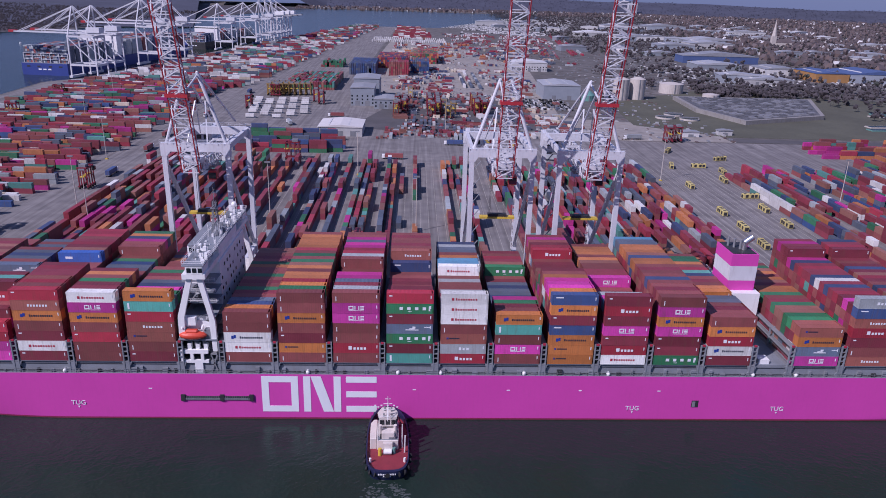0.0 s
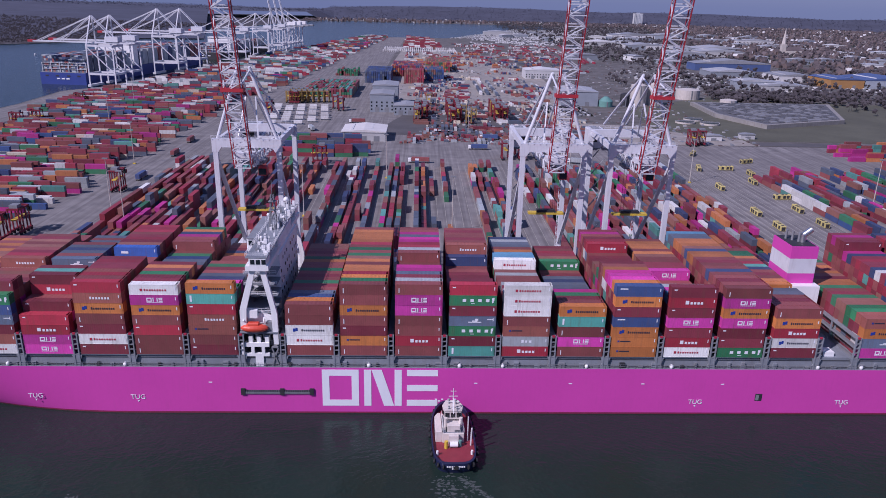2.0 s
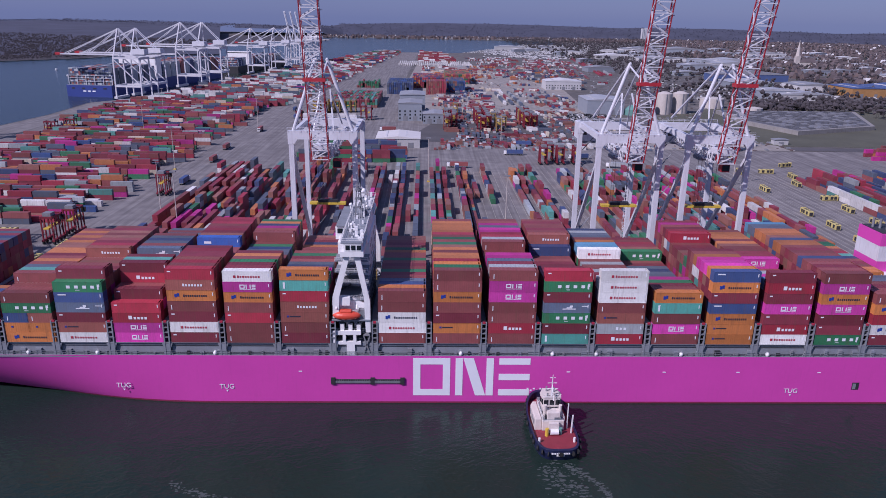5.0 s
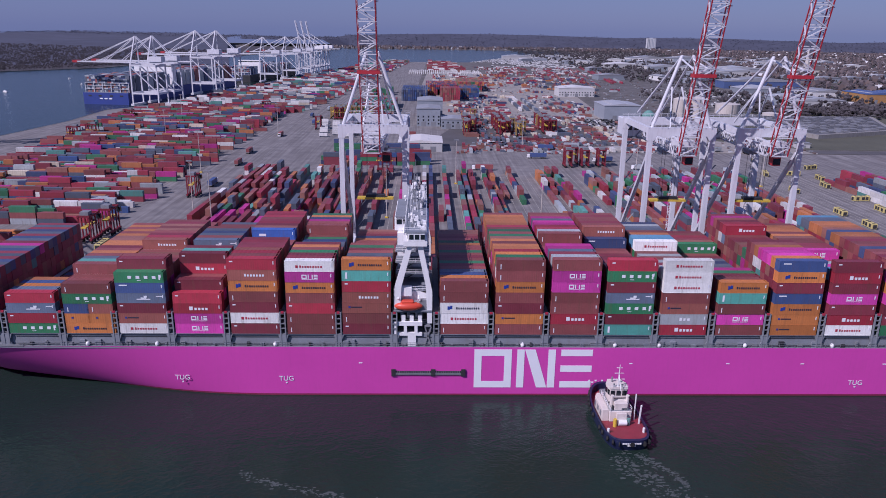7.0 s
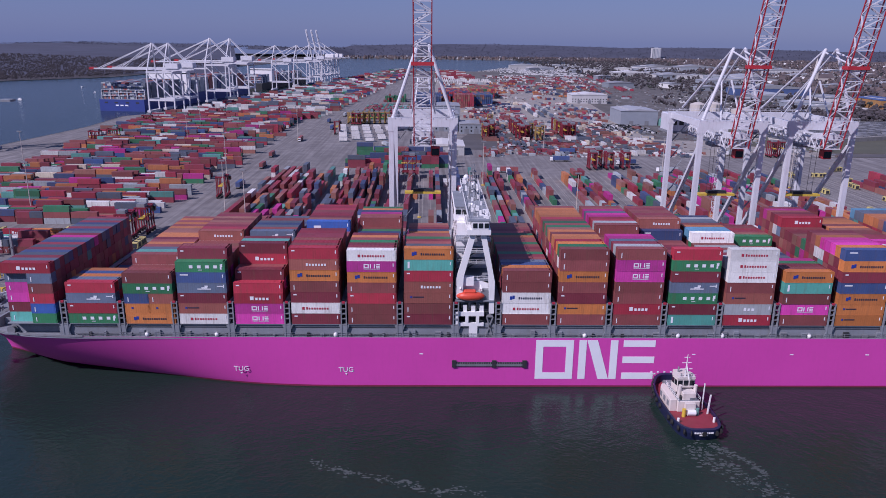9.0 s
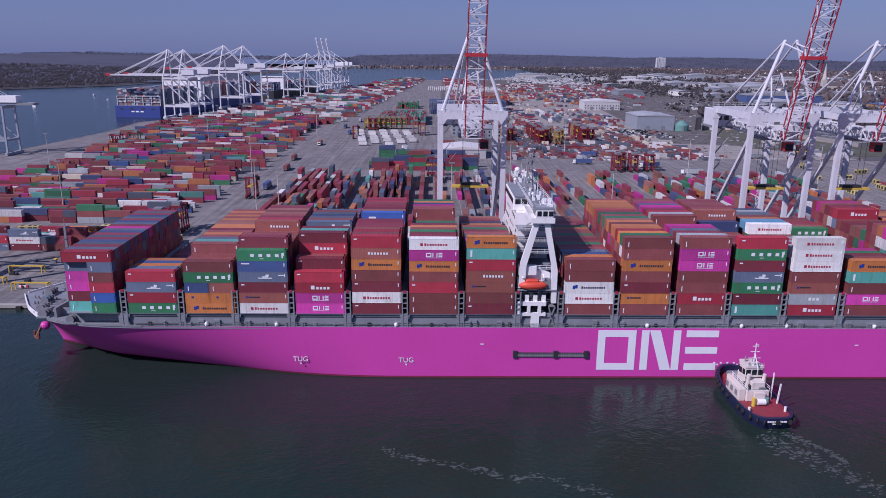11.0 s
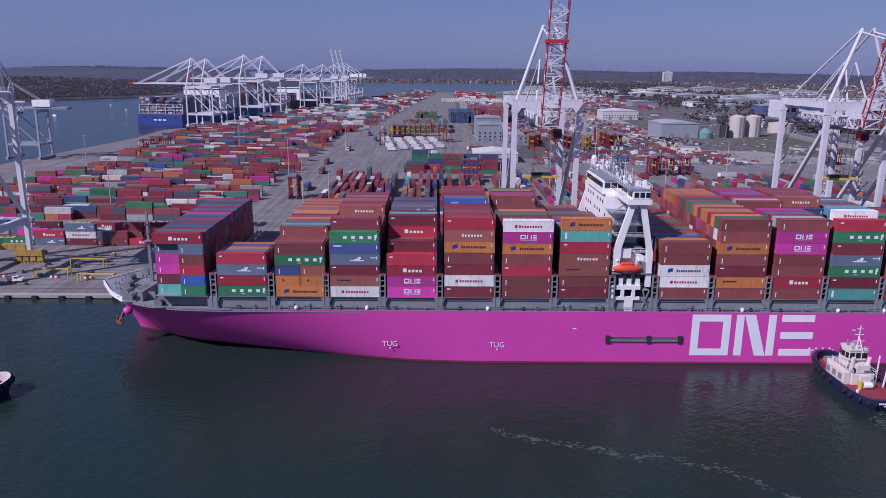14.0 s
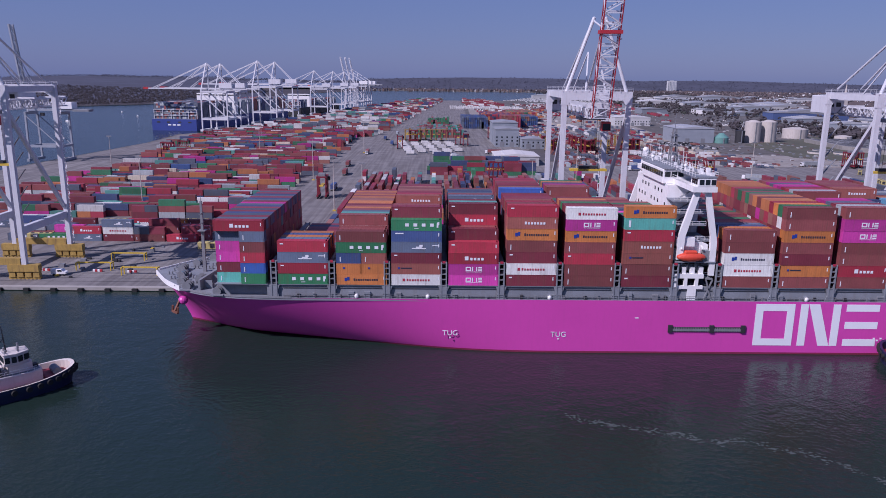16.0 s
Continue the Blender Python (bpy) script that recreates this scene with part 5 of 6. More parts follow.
for y in range(1540, 2030, 26):
    row_along_x(y, -60, 40 - (y - 1540) * 0.05, 0.9, 2.2, "red red rust maroon white".split())
# white trailers and reefers parked in lines
for y in range(466, 580, 13):
    x = -152 - (y - 466) * 0.12
    while x < -106:
        if rng.random() < 0.8:
            yard.append((x, x + 7.2, y, y + 2.5, 2.1, 4.6, NAMES.index("white")))
            yard.append((x + 0.4, x + 9, y + 0.3, y + 2.2, 1.1, 2.1, NAMES.index("slate")))
        x += 11.5
for y in (1430, 1446, 1500, 1530):
    x = -98
    while x < 60:
        if rng.random() < 0.85:
            yard.append((x, x + 2.5, y, y + 12, 1.1, 5.0, NAMES.index("white")))
        x += 4.4
# lines of low trailers, single boxes, pallets and scrap over the middle of the yard
KEEP = ((-84, -42, 388, 434), (-72, -18, 526, 634), (129, 177, 612, 672), (130, 190, 900, 950), (46, 80, 685, 862))


def clear_of_halls(x, y):
    return not any(a - 13 < x < b + 1 and c - 13 < y < d + 1 for a, b, c, d in KEEP)


def clutter(n, xa, xb, ya, yb, mixl, big):
    for _ in range(n):
        cx, cy = rng.uniform(xa, xb), rng.uniform(ya, yb)
        run = rng.randint(1, 7)
        c = rng.choice(mixl)
        turn = rng.random() < 0.6
        for j in range(run):
            x, y = (cx + 3.4 * j, cy + rng.uniform(-0.8, 0.8)) if turn else (cx + rng.uniform(-0.8, 0.8), cy + 3.4 * j)
            if not clear_of_halls(x, y) or rng.random() < 0.15:
                continue
            kind = rng.random()
            col = NAMES.index(c if rng.random() < 0.5 else rng.choice(mixl))
            ln = rng.choice((6.06, 12.2, 12.2)) if kind < big else rng.uniform(1.5, 5)
            h = 2.7 if kind < big else rng.uniform(0.4, 1.8)
            w = 2.44 if kind < big else rng.uniform(1.2, 2.6)
            dx, dy = (w, ln) if turn else (ln, w)
            yard.append((x, x + dx, y, y + dy, 1.1, 1.1 + h, col))


clutter(120, -40, 130, 385, 440, "slate slate grey brown rust white maroon".split(), 0.15)
clutter(210, -30, 125, 440, 640, "slate slate grey brown brown rust white maroon cream".split(), 0.3)
clutter(170, -35, 130, 640, 900, "slate slate grey brown rust white maroon red cream navy".split(), 0.5)
clutter(240, -50, 240, 960, 1400, "slate grey brown rust white maroon red cream navy orange".split(), 0.65)
clutter(150, 60, 290, 1400, 1750, "slate grey brown rust white white maroon red".split(), 0.7)
for x0 in (150, 159, 168, 205, 214, 228):  # strings of flat wagons in the sidings
    yy = 1000 + 1.2 * (x0 - 150)
    while yy < 1650:
        if rng.random() < 0.8:
            yard.append((x0 + (yy - 1000) * 0.12, x0 + 2.6 + (yy - 1000) * 0.12, yy, yy + 18, 1.3, rng.choice((2.3, 2.3, 4.6)), NAMES.index(rng.choice("slate brown maroon rust grey red".split()))))
        yy += 19.5
# rail wagons
for x0, y0, y1, mixl in ((52, 700, 850, "slate white maroon"), (60, 700, 850, "maroon slate white"), (70, 690, 840, "slate slate grey"), (282, 1190, 1800, "red red maroon"), (292, 1210, 1850, "maroon red rust"),
                         (302, 1200, 1700, "red rust grey")):
    yy = y0
    while yy < y1:
        if rng.random() < 0.85:
            sx = (yy - y0) * 0.10 if x0 > 100 else 0
            yard.append((x0 + sx, x0 + sx + 2.8, yy, yy + 17, 1.3, 4.6, NAMES.index(rng.choice(mixl.split()))))
        yy += 19
for c_, x, y, z in FRONT:
    container(c_, x, y, z, group="containers on the yard", rng_=rng, where="in a yard row")
boxes_mesh("yard_containers", yard, [BOXS[c] for c in NAMES], "mixed coloured containers in long rows on the yard", "containers")

# painted lanes on the yard
lanes = []
for i in range(0, 76):
    xx = -172 + 4.15 * i
    lanes.append((xx - 0.09, xx + 0.09, 98, 306, 1.065, 1.085, 0))
for i in range(14):
    xx = 146 + 3.6 * i
    lanes.append((xx - 0.12, xx + 0.12, 110, 300, 1.065, 1.085, 0))
for yy in (57.5, 61.6, 87.6, 91.6):
    lanes.append((-374, 400, yy - 0.12, yy + 0.12, 1.065, 1.09, 1))
for yy in (66, 70, 74, 78, 82):
    lanes.append((-374, 400, yy - 0.1, yy + 0.1, 1.065, 1.085, 0))
boxes_mesh("lane_lines", lanes, [mat("worn_line", (0.34, 0.32, 0.29), 0.9, var=0.4, size=6), M_dark], "worn pale lane lines and crane rails", "road marking")


# ---- yard machines ----
def straddle(material, label, group):
    s = empty("straddle_carrier", label, "straddle carrier", group)
    for sx in (-2.3, 2.3):
        part("wheel_beam", box(B(), sx - 0.5, sx + 0.5, -5.2, 5.2, 1.3, 2.1), material, s)
        part("top_beam", box(B(), sx - 0.4, sx + 0.4, -4.8, 4.8, 11.4, 12.2), material, s)
        for y in (-4.4, -1.6, 1.6, 4.4):
            part("leg", box(B(), sx - 0.25, sx + 0.25, y - 0.25, y + 0.25, 2.0, 11.5), material, s)
            part("wheel", tube(B(), (sx - 0.35, y, 0.75), (sx + 0.35, y, 0.75), 0.75, n=12), M_rubber, s)
        bm = B()
        beam(bm, (sx, -4.4, 2.4), (sx, -1.6, 11.2), 0.2)
        beam(bm, (sx, 4.4, 2.4), (sx, 1.6, 11.2), 0.2)
        part("brace", bm, material, s)
    for y in (-4.4, 0, 4.4):
        part("cross_beam", box(B(), -2.7, 2.7, y - 0.3, y + 0.3, 11.6, 12.4), material, s)
    part("engine_box", box(B(), -1.8, 1.8, -3.6, 0.2, 12.3, 13.8), M_steel, s)
    part("cab", box(B(), 1.9, 3.6, 3.6, 5.2, 9.2, 11.4), M_glass, s)
    part("spreader", box(B(), -1.1, 1.1, -5.6, 5.6, 7.0, 7.5), M_yellow, s)
    return s


M_stradred = mat("carrier_red", (0.19, 0.018, 0.032), 0.5, var=0.2)
M_stradyel = mat("carrier_yellow", (0.31, 0.20, 0.07), 0.55, var=0.25)
red = straddle(M_stradred, "dark red straddle carrier parked on the yard", "red straddle carriers")
red.matrix_basis = pose(-20.3, 500, 1.1)
for x, y, r in ((-14, 520, 0), (-20, 540, 0), (10.8, 490, 0), (16, 510, 0), (52.9, 516, 0), (60.5, 512, 0), (57, 540, 0), (-97, 555, 0), (-104, 570, 0), (-150, 600, 90),
                (40.6, 332, 0), (52.6, 333, 0), (64.6, 335, 0), (47, 345, 0), (-86, 309, 90), (-205.5, 139, 0), (-202, 152, 0), (-346, 430, 90), (-338, 446, 90), (-302, 640, 90),
                (-188, 230, 0), (-238, 660, 90), (-352, 560, 90), (196, 395, 0), (204, 398, 0), (-160, 520, 0), (-52, 640, 0), (-66, 650, 0)):
    copy_thing(red, pose(x, y, 1.1, 0, 0, r))
yel = straddle(M_stradyel, "weathered yellow straddle carrier in a parked line", "yellow straddle carriers")
yel.matrix_basis = pose(-157, 608, 1.1)
for i in range(1, 12):
    copy_thing(yel, pose(-157 + 5.6 * (i % 8), 608 + 1.0 * (i % 8) + 16 * (i // 8), 1.1))
for x, y in ((24.6, 486), (30, 500), (22, 520), (-10, 600)):
    copy_thing(yel, pose(x, y, 1.1))


for col in (-22, -15, 9, 16, 52, 59):
    for yy in (488, 502, 516, 532, 546):
        if rng.random() < 0.75:
            copy_thing(red if rng.random() < 0.8 else yel, pose(col + rng.uniform(-0.6, 0.6), yy + 0.2 * col + 8, 1.22))


def truck(label, colour):
    t = empty("yard_truck", label, "truck", "yard trucks")
    cb = part("cab", box(B(), -1.2, 1.2, 5.2, 7.2, 0.7, 3.1), M_white, t, bevel=0.12)
    part("windscreen", box(B(), -1.0, 1.0, 7.15, 7.26, 1.8, 2.8), M_glass, cb)
    part("chassis", box(B(), -1.1, 1.1, -7.2, 5.4, 0.9, 1.3), M_steel, t)
    part("load", box(B(), -1.22, 1.22, -7.1, 4.9, 1.32, 3.9), BOXP[colour], t)
    for y in (-6.0, -4.7, -3.4, 4.0, 6.2):
        for x in (-1.0, 1.0):
            part("wheel", tube(B(), (x - 0.15, y, 0.5), (x + 0.15, y, 0.5), 0.5, n=10), M_rubber, t)
    return t


tk = truck("white tractor unit with a loaded navy trailer", "navy")
tb = truck("white tractor unit with a brown box on its trailer", "brown")
tb.matrix_basis = pose(-188, 330, 1.14)
tg = truck("white tractor unit with a pale grey box trailer", "grey")
tg.matrix_basis = pose(-172, 690, 1.14)
tk.matrix_basis = pose(-186, 260, 1.14)
for x, y, r in ((-192, 380, 0), (-186, 470, 180), (-181, 620, 0), (-120, 93.5, 90), (100, 94, 90), (-20, 316, 85), (90, 320, 70), (-60, 450, 90), (-75, 480, 90), (170, 403, 95), (-110, 440, 20), (-170, 560, 0), (36, 408, 84), (120, 430, 80), (70, 352, 94), (24, 366, 88)):
    copy_thing(rng.choice((tk, tb, tg)), pose(x, y, 1.14, 0, 0, r))


def yellow_hut(label):
    h = empty("yard_cabin", label, "cabin", "yellow yard cabins")
    sh = part("shell", box(B(), -4.6, 4.6, -1.3, 1.3, 0.3, 2.9), M_cabin, h, bevel=0.08)
    part("skid", box(B(), -4.4, 4.4, -1.1, 1.1, 0.0, 0.32), M_steel, h)
    for x in (-3.2, 0.2, 2.4):
        part("opening", box(B(), x, x + 1.7, -1.36, -1.2, 0.8, 2.5), M_dark, sh)
        part("opening", box(B(), x - 0.2, x + 1.5, 1.2, 1.36, 0.8, 2.5), M_dark, sh)
        part("roof_opening", box(B(), x - 0.4, x + 0.9, -0.8, 0.8, 2.86, 2.94), M_dark, sh)
    part("end_frame", box(B(), 4.5, 4.9, -1.4, 1.4, 0.1, 3.1), M_cabin, h)
    for x in (-4.68, 4.88):
        part("end_opening", box(B(), x, x + 0.1, -0.9, 0.9, 0.6, 2.4), M_dark, h)
    return h


hut = yellow_hut("yellow steel spreader cabin standing on the bare yard")
spots = [(182.7, 354.7, 60), (168.9, 305, 75), (187.8, 306.4, 0), (198.7, 291, 85), (190, 268, 85), (163, 252.5, 88), (190, 230, 5), (186.7, 204, 88), (186.2, 177, 88), (160.5, 197, 88), (160.7, 171, 88),
         (159, 144, 86), (212, 330, 20), (-196, 128, 90), (-199, 108, 85), (-212, 104, 0), (-232, 150, 0), (-268, 148, 0), (-285, 118, 5)]
hut.matrix_basis = pose(spots[0][0], spots[0][1], 1.1, 0, 0, spots[0][2])
for x, y, r in spots[1:]:
    copy_thing(hut, pose(x, y, 1.1, 0, 0, r))


def lift_frame():
    f = empty("lifting_frame", "yellow steel lifting frame lying on the quay", "lifting frame", "lifting frames")
    part("rail", box(B(), -6.1, 6.1, -0.25, 0.25, 2.4, 2.8), M_yellow, f)
    for x in (-5.9, 5.9):
        part("end_bar", box(B(), x - 0.2, x + 0.2, -1.2, 1.2, 2.3, 2.7), M_yellow, f)
        for y in (-1.1, 1.1):
            part("foot", box(B(), x - 0.15, x + 0.15, y - 0.15, y + 0.15, 0, 2.4), M_yellow, f)
    return f


lf0 = lift_frame()
lf0.matrix_basis = pose(-242, 72, 1.08)
for x, y in ((-236, 86), (-224, 66), (-300, 74), (96, 70)):
    copy_thing(lf0, pose(x, y, 1.08))


def van(label, m):
    v = empty("van", label, "van", "vans")
    bm = B()
    extrude_y(bm, [(-2.5, 0.5), (2.5, 0.5), (2.5, 1.2), (1.7, 1.4), (1.0, 2.2), (-2.5, 2.2)], -0.95, 0.95)
    body = part("body", bm, m, v, bevel=0.08)
    for s in (-0.97, 0.9):
        part("side_window", box(B(), -0.2, 1.2, s, s + 0.07, 1.4, 2.0), M_glass, body)
    for x in (-1.6, 1.6):
        for y in (-0.85, 0.85):
            part("wheel", tube(B(), (x, y - 0.12, 0.36), (x, y + 0.12, 0.36), 0.36, n=12), M_rubber, v)
    return v


v0 = van("small white van parked on the quay apron", M_white)
v0.matrix_basis = pose(-250.5, 59.8 + 5, 1.08)
for x, y, r in ((-150, 95, 10), (150, 96, 0), (205, 96, 90), (-60, 96, 0), (116, 80, 0)):
    copy_thing(v0, pose(x, y, 1.08, 0, 0, r))


def light_mast(x, y, h=27):
    m = empty("light_mast", "slim grey yard light mast with lamp head", "light mast", "light masts", at=(x, y, 1.05))
    part("pole", tube(B(), (0, 0, 0), (0, 0, h), 0.28, 0.14, n=8), M_silo, m)
    part("foot_block", box(B(), -0.8, 0.8, -0.8, 0.8, 0, 0.6), M_yellow, m)
    part("lamp_head", box(B(), -1.4, 1.4, -0.4, 0.4, h - 0.2, h + 0.4), M_steel, m)
    return m


lm = light_mast(-159, 162)
for x, y in ((-78, 184), (-4, 160), (150, 269), (-176, 189), (-40, 270), (-268, 180), (-205, 300), (-335, 300), (-268, 420), (80, 300), (235, 215), (300, 260), (-190, 480), (-300, 560), (20, 420)):
    copy_thing(lm, pose(x, y, 1.05))


def barrier(x, y):
    b = empty("road_barrier", "red and white plastic road barrier on the quay", "barrier", "road barriers", at=(x, y, 1.07))
    for i in range(4):
        part("segment", box(B(), -1.6 + 0.8 * i, -0.82 + 0.8 * i, -0.25, 0.25, 0, 0.8), M_red if i % 2 else M_white, b, bevel=0.05)
    return b


b0 = barrier(-258, 70)
for x in (-240, -228, -216, -204):
    copy_thing(b0, pose(x, 69 + rng.uniform(-1, 1), 1.07))


# ---- buildings ----
def shed(x0, x1, y0, y1, h, wall, roof, label, pitch=0.10, turn=0.0, doors=2, rows=0):
    cx, cy = (x0 + x1) / 2, (y0 + y1) / 2
    a, b = (x1 - x0) / 2, (y1 - y0) / 2
    s = empty("warehouse", label, "building", at=(cx, cy, 1.05), turn=turn)
    wl_ = part("wall", box(B(), -a, a, -b, b, 0, h), wall, s)
    bm = B()
    rise = a * pitch
    extrude_y(bm, [(-a - 0.5, h), (a + 0.5, h), (a + 0.5, h + 0.4), (0, h + 0.4 + rise), (-a - 0.5, h + 0.4)], -b - 0.5, b + 0.5)
    rf = part("roof", bm, roof, s)
    for i in range(doors):
        xx = -a + (i + 0.7) * 2 * a / (doors + 0.4)
        part("door", box(B(), xx - 2.2, xx + 2.2, -b - 0.12, -b + 0.1, 0, min(4.8, h * 0.6)), M_steel, wl_)
    for r in range(rows):
        for i in range(max(2, int(a / 2))):
            xx = -a + 1.5 + i * (2 * a - 3) / max(1, int(a / 2) - 1)
            part("window", box(B(), xx - 0.7, xx + 0.7, -b - 0.1, -b + 0.1, 2 + r * 3.4, 3.6 + r * 3.4), M_glass, wl_)
    for i in range(2 if a > 15 else 0):
        part("rooflight", box(B(), -a * 0.6 + i * a * 0.9, -a * 0.6 + i * a * 0.9 + 1.6, -b * 0.8, b * 0.8, h + rise * 0.4, h + rise * 0.62 + 0.5), M_wallwhite, rf)
    return s


M_blueroof = mat("blue_sheet", (0.07, 0.11, 0.24), 0.6, var=0.15, size=8)
M_orangewall = mat("orange_sheet", (0.36, 0.19, 0.07), 0.7, var=0.15, size=8)
shed(-80, -46, 392, 428, 7, M_wallwhite, mat("pale_roof", (0.62, 0.60, 0.58), 0.55, var=0.12, size=6), "low white workshop shed with pale roof", doors=3)
shed(-68, -45, 548, 585, 17, M_wallgrey, M_roofgrey, "tall grey sheet-metal maintenance hall", doors=2, rows=3)
shed(-44, -22, 530, 560, 9, M_wallgrey, M_roofgrey, "grey lower annex of the maintenance hall", doors=2, rows=2)
shed(-68, -42, 590, 630, 21, M_wallgrey, M_roofgrey, "tall grey sheet-metal hall behind the workshop")
shed(133, 173, 618, 668, 15, M_wallgrey, M_roofgrey, "blue-grey industrial hall with pale roof", doors=2)
shed(134, 186, 905, 945, 12, M_wallwhite, M_wallwhite, "white office building with a band of windows", doors=3, rows=2)
shed(457, 590, 1108, 1150, 12, M_blueroof, M_roofgrey, "long blue-clad warehouse with grey roof")
shed(440, 510, 990, 1040, 8, M_wallgrey, M_roofgrey, "pale grey warehouse with rooflights")
shed(520, 575, 930, 985, 9, M_wallwhite, M_roofgrey, "white and grey metal warehouse")
shed(556, 604, 850, 915, 12, M_orangewall, M_blueroof, "orange and blue superstore hall")
shed(606, 690, 850, 920, 12, M_wallgrey, M_blueroof, "blue-grey metal superstore hall")
shed(430, 500, 800, 840, 7, M_wallwhite, M_roofgrey, "low white industrial unit")
shed(500, 590, 1700, 1760, 10, M_wallwhite, M_roofgrey, "long white distant warehouse")
shed(500, 580, 1386, 1440, 11, M_wallgrey, M_roofgrey, "wide grey warehouse far off")
shed(600, 700, 1470, 1530, 11, M_wallwhite, M_roofgrey, "wide pale distant warehouse")
shed(640, 760, 1610, 1680, 10, M_wallgrey, M_roofgrey, "grey distant distribution hall")
shed(418, 510, 1810, 1870, 10, M_wallwhite, M_wallwhite, "white-roofed distant storage hall")
shed(600, 740, 2250, 2330, 12, M_wallwhite, M_roofgrey, "large pale hall near the town")
shed(740, 880, 2290, 2360, 12, M_wallgrey, M_roofgrey, "large grey hall near the town")
shed(900, 1010, 1990, 2010, 14, M_wallwhite, M_roofgrey, "long pale apartment slab", rows=3)
shed(190, 280, 2300, 2340, 12, M_wallwhite, M_roofgrey, "long low white terminal hall")
shed(250, 262, 428, 434, 4, M_wallwhite, M_roofgrey, "small white gatehouse by the road", doors=1)
shed(216, 230, 418, 426, 4, M_wallwhite, M_roofgrey, "small white site office cabin", doors=1)
for i in range(70):
    x, y = rng.uniform(230, 1300), rng.uniform(720, 2500)
    w, d = rng.uniform(20, 60), rng.uniform(18, 45)
    if x > y * 0.95 or (440 < x < 700 and 800 < y < 1200):
        continue
    shed(x, x + w, y, y + d, rng.uniform(6, 11), rng.choice((M_wallwhite, M_wallgrey)), rng.choice((M_roofgrey, M_roofgrey, M_wallwhite)), "pale industrial unit in the works district", turn=rng.uniform(-20, 20), doors=1)


def silo(x, y, r, h, material, label, dome=0.25):
    s = empty("storage_silo", label, "silo", at=(x, y, 1.05))
    part("shell", tube(B(), (0, 0, 0), (0, 0, h), r, n=28), material, s)
    part("cap", tube(B(), (0, 0, h), (0, 0, h + r * dome), r, r * 0.3, n=28), material, s)
    part("ladder", box(B(), -0.5, 0.5, -r - 0.4, -r + 0.1, 0, h), M_steel, s)
    return s


silo(221, 634, 8.5, 22, M_silo, "tall cream concrete silo")
silo(241, 640, 8.5, 22, M_silo, "tall cream concrete silo beside its twin")
silo(182, 620, 7.5, 6, M_tankgreen, "squat green domed tank", 0.6)
silo(204, 625, 5, 13, M_dark, "dark steel digester tank")
silo(300, 700, 14, 11, M_silo, "wide pale tank with flat cone roof", 0.12)
silo(325, 640, 9, 7, M_silo, "low pale tank at the treatment works", 0.12)

# treatment works: raised basin block with channel covers
M_basin = mat("basin_concrete", (0.25, 0.24, 0.23), 0.85, var=0.3, size=5, streak=0.4)
works = empty("treatment_works", "broad grey treatment works of covered basins", "treatment works")
part("basin", prism(B(), [(276, 552), (297, 482), (392, 522), (440, 640), (283, 642)], 1.0, 5.0), M_basin, works, "pale concrete basin wall")
bm = B()
prism(bm, [(280, 553), (299, 487), (389, 525), (434, 637), (287, 638)], 4.9, 5.1)
part("basin_floor", bm, M_works, works)
for i in range(15):
    yy = 500 + 9.2 * i
    xa = 300 - (yy - 487) * 0.22 if yy < 553 else 286
    xb = 305 + (yy - 487) * 2.2 if yy < 525 else min(432, 389 + (yy - 525) * 0.40)
    n = int((xb - xa - 6) / 7)
    for k in range(n):
        part("channel_cover", box(B(), xa + 4 + 7 * k, xa + 9.4 + 7 * k, yy - 3.4, yy + 3.0, 5.08, 5.7 + 0.3 * ((i + k) % 2)), M_works2 if rng.random() < 0.4 else M_works, works)
for x, y in ((232, 512), (253, 505), (246, 530)):
    t = empty("settling_tank", "round concrete settling tank with dark water", "tank", "settling tanks", at=(x, y, 1.05))
    part("rim", tube(B(), (0, 0, 0), (0, 0, 1.6), 9, n=28), M_silo, t)
    part("water_disc", tube(B(), (0, 0, 1.55), (0, 0, 1.66), 8.3, n=28), M_water, t)
    part("bridge", box(B(), -9, 9, -0.5, 0.5, 1.7, 2.6), M_steel, t)
for i, (x, y, w, d) in enumerate(((404, 462, 52, 9), (412, 478, 50, 9), (470, 466, 46, 10), (452, 540, 44, 9), (462, 556, 46, 8), (530, 500, 60, 12), (540, 470, 50, 10))):
    t = empty("settling_basin", "long concrete basin of still dark water", "basin", "settling basins", at=(x, y, 1.1), turn=4)
    part("basin_wall", box(B(), 0, w, 0, d, 0, 1.0), M_silo if i % 2 else M_tankgreen, t)
    part("basin_water", box(B(), 0.8, w - 0.8, 0.8, d - 0.8, 0.98, 1.06), M_water, t)
# tower block and church
tb = empty("tower_block", "lone pale tower block on the skyline", "building", at=(1172, 3965, 1))
part("wall", box(B(), -24, 24, -12, 12, 0, 62), M_wallwhite, tb)
for i in range(6):
    part("window_band", box(B(), -22 + 8 * i, -18 + 8 * i, -12.4, -11.8, 3, 58), M_wallgrey, tb)
part("roof_plant", box(B(), -8, 8, -6, 6, 62, 66), M_wallgrey, tb)
ch = empty("church", "stone church with a tall spire among houses", "church", at=(833, 1571, 1))
part("tower", box(B(), -5, 5, -5, 5, 0, 26), M_silo, ch)
part("spire", tube(B(), (0, 0, 26), (0, 0, 62), 5.4, 0.2, n=8), M_silo, ch)
part("nave", box(B(), 5, 42, -8, 8, 0, 12), M_silo, ch)
bm = B()
tube(bm, (5, 0, 12), (42, 0, 12), 8.4, n=4)
part("nave_roof", bm, M_tile, ch)

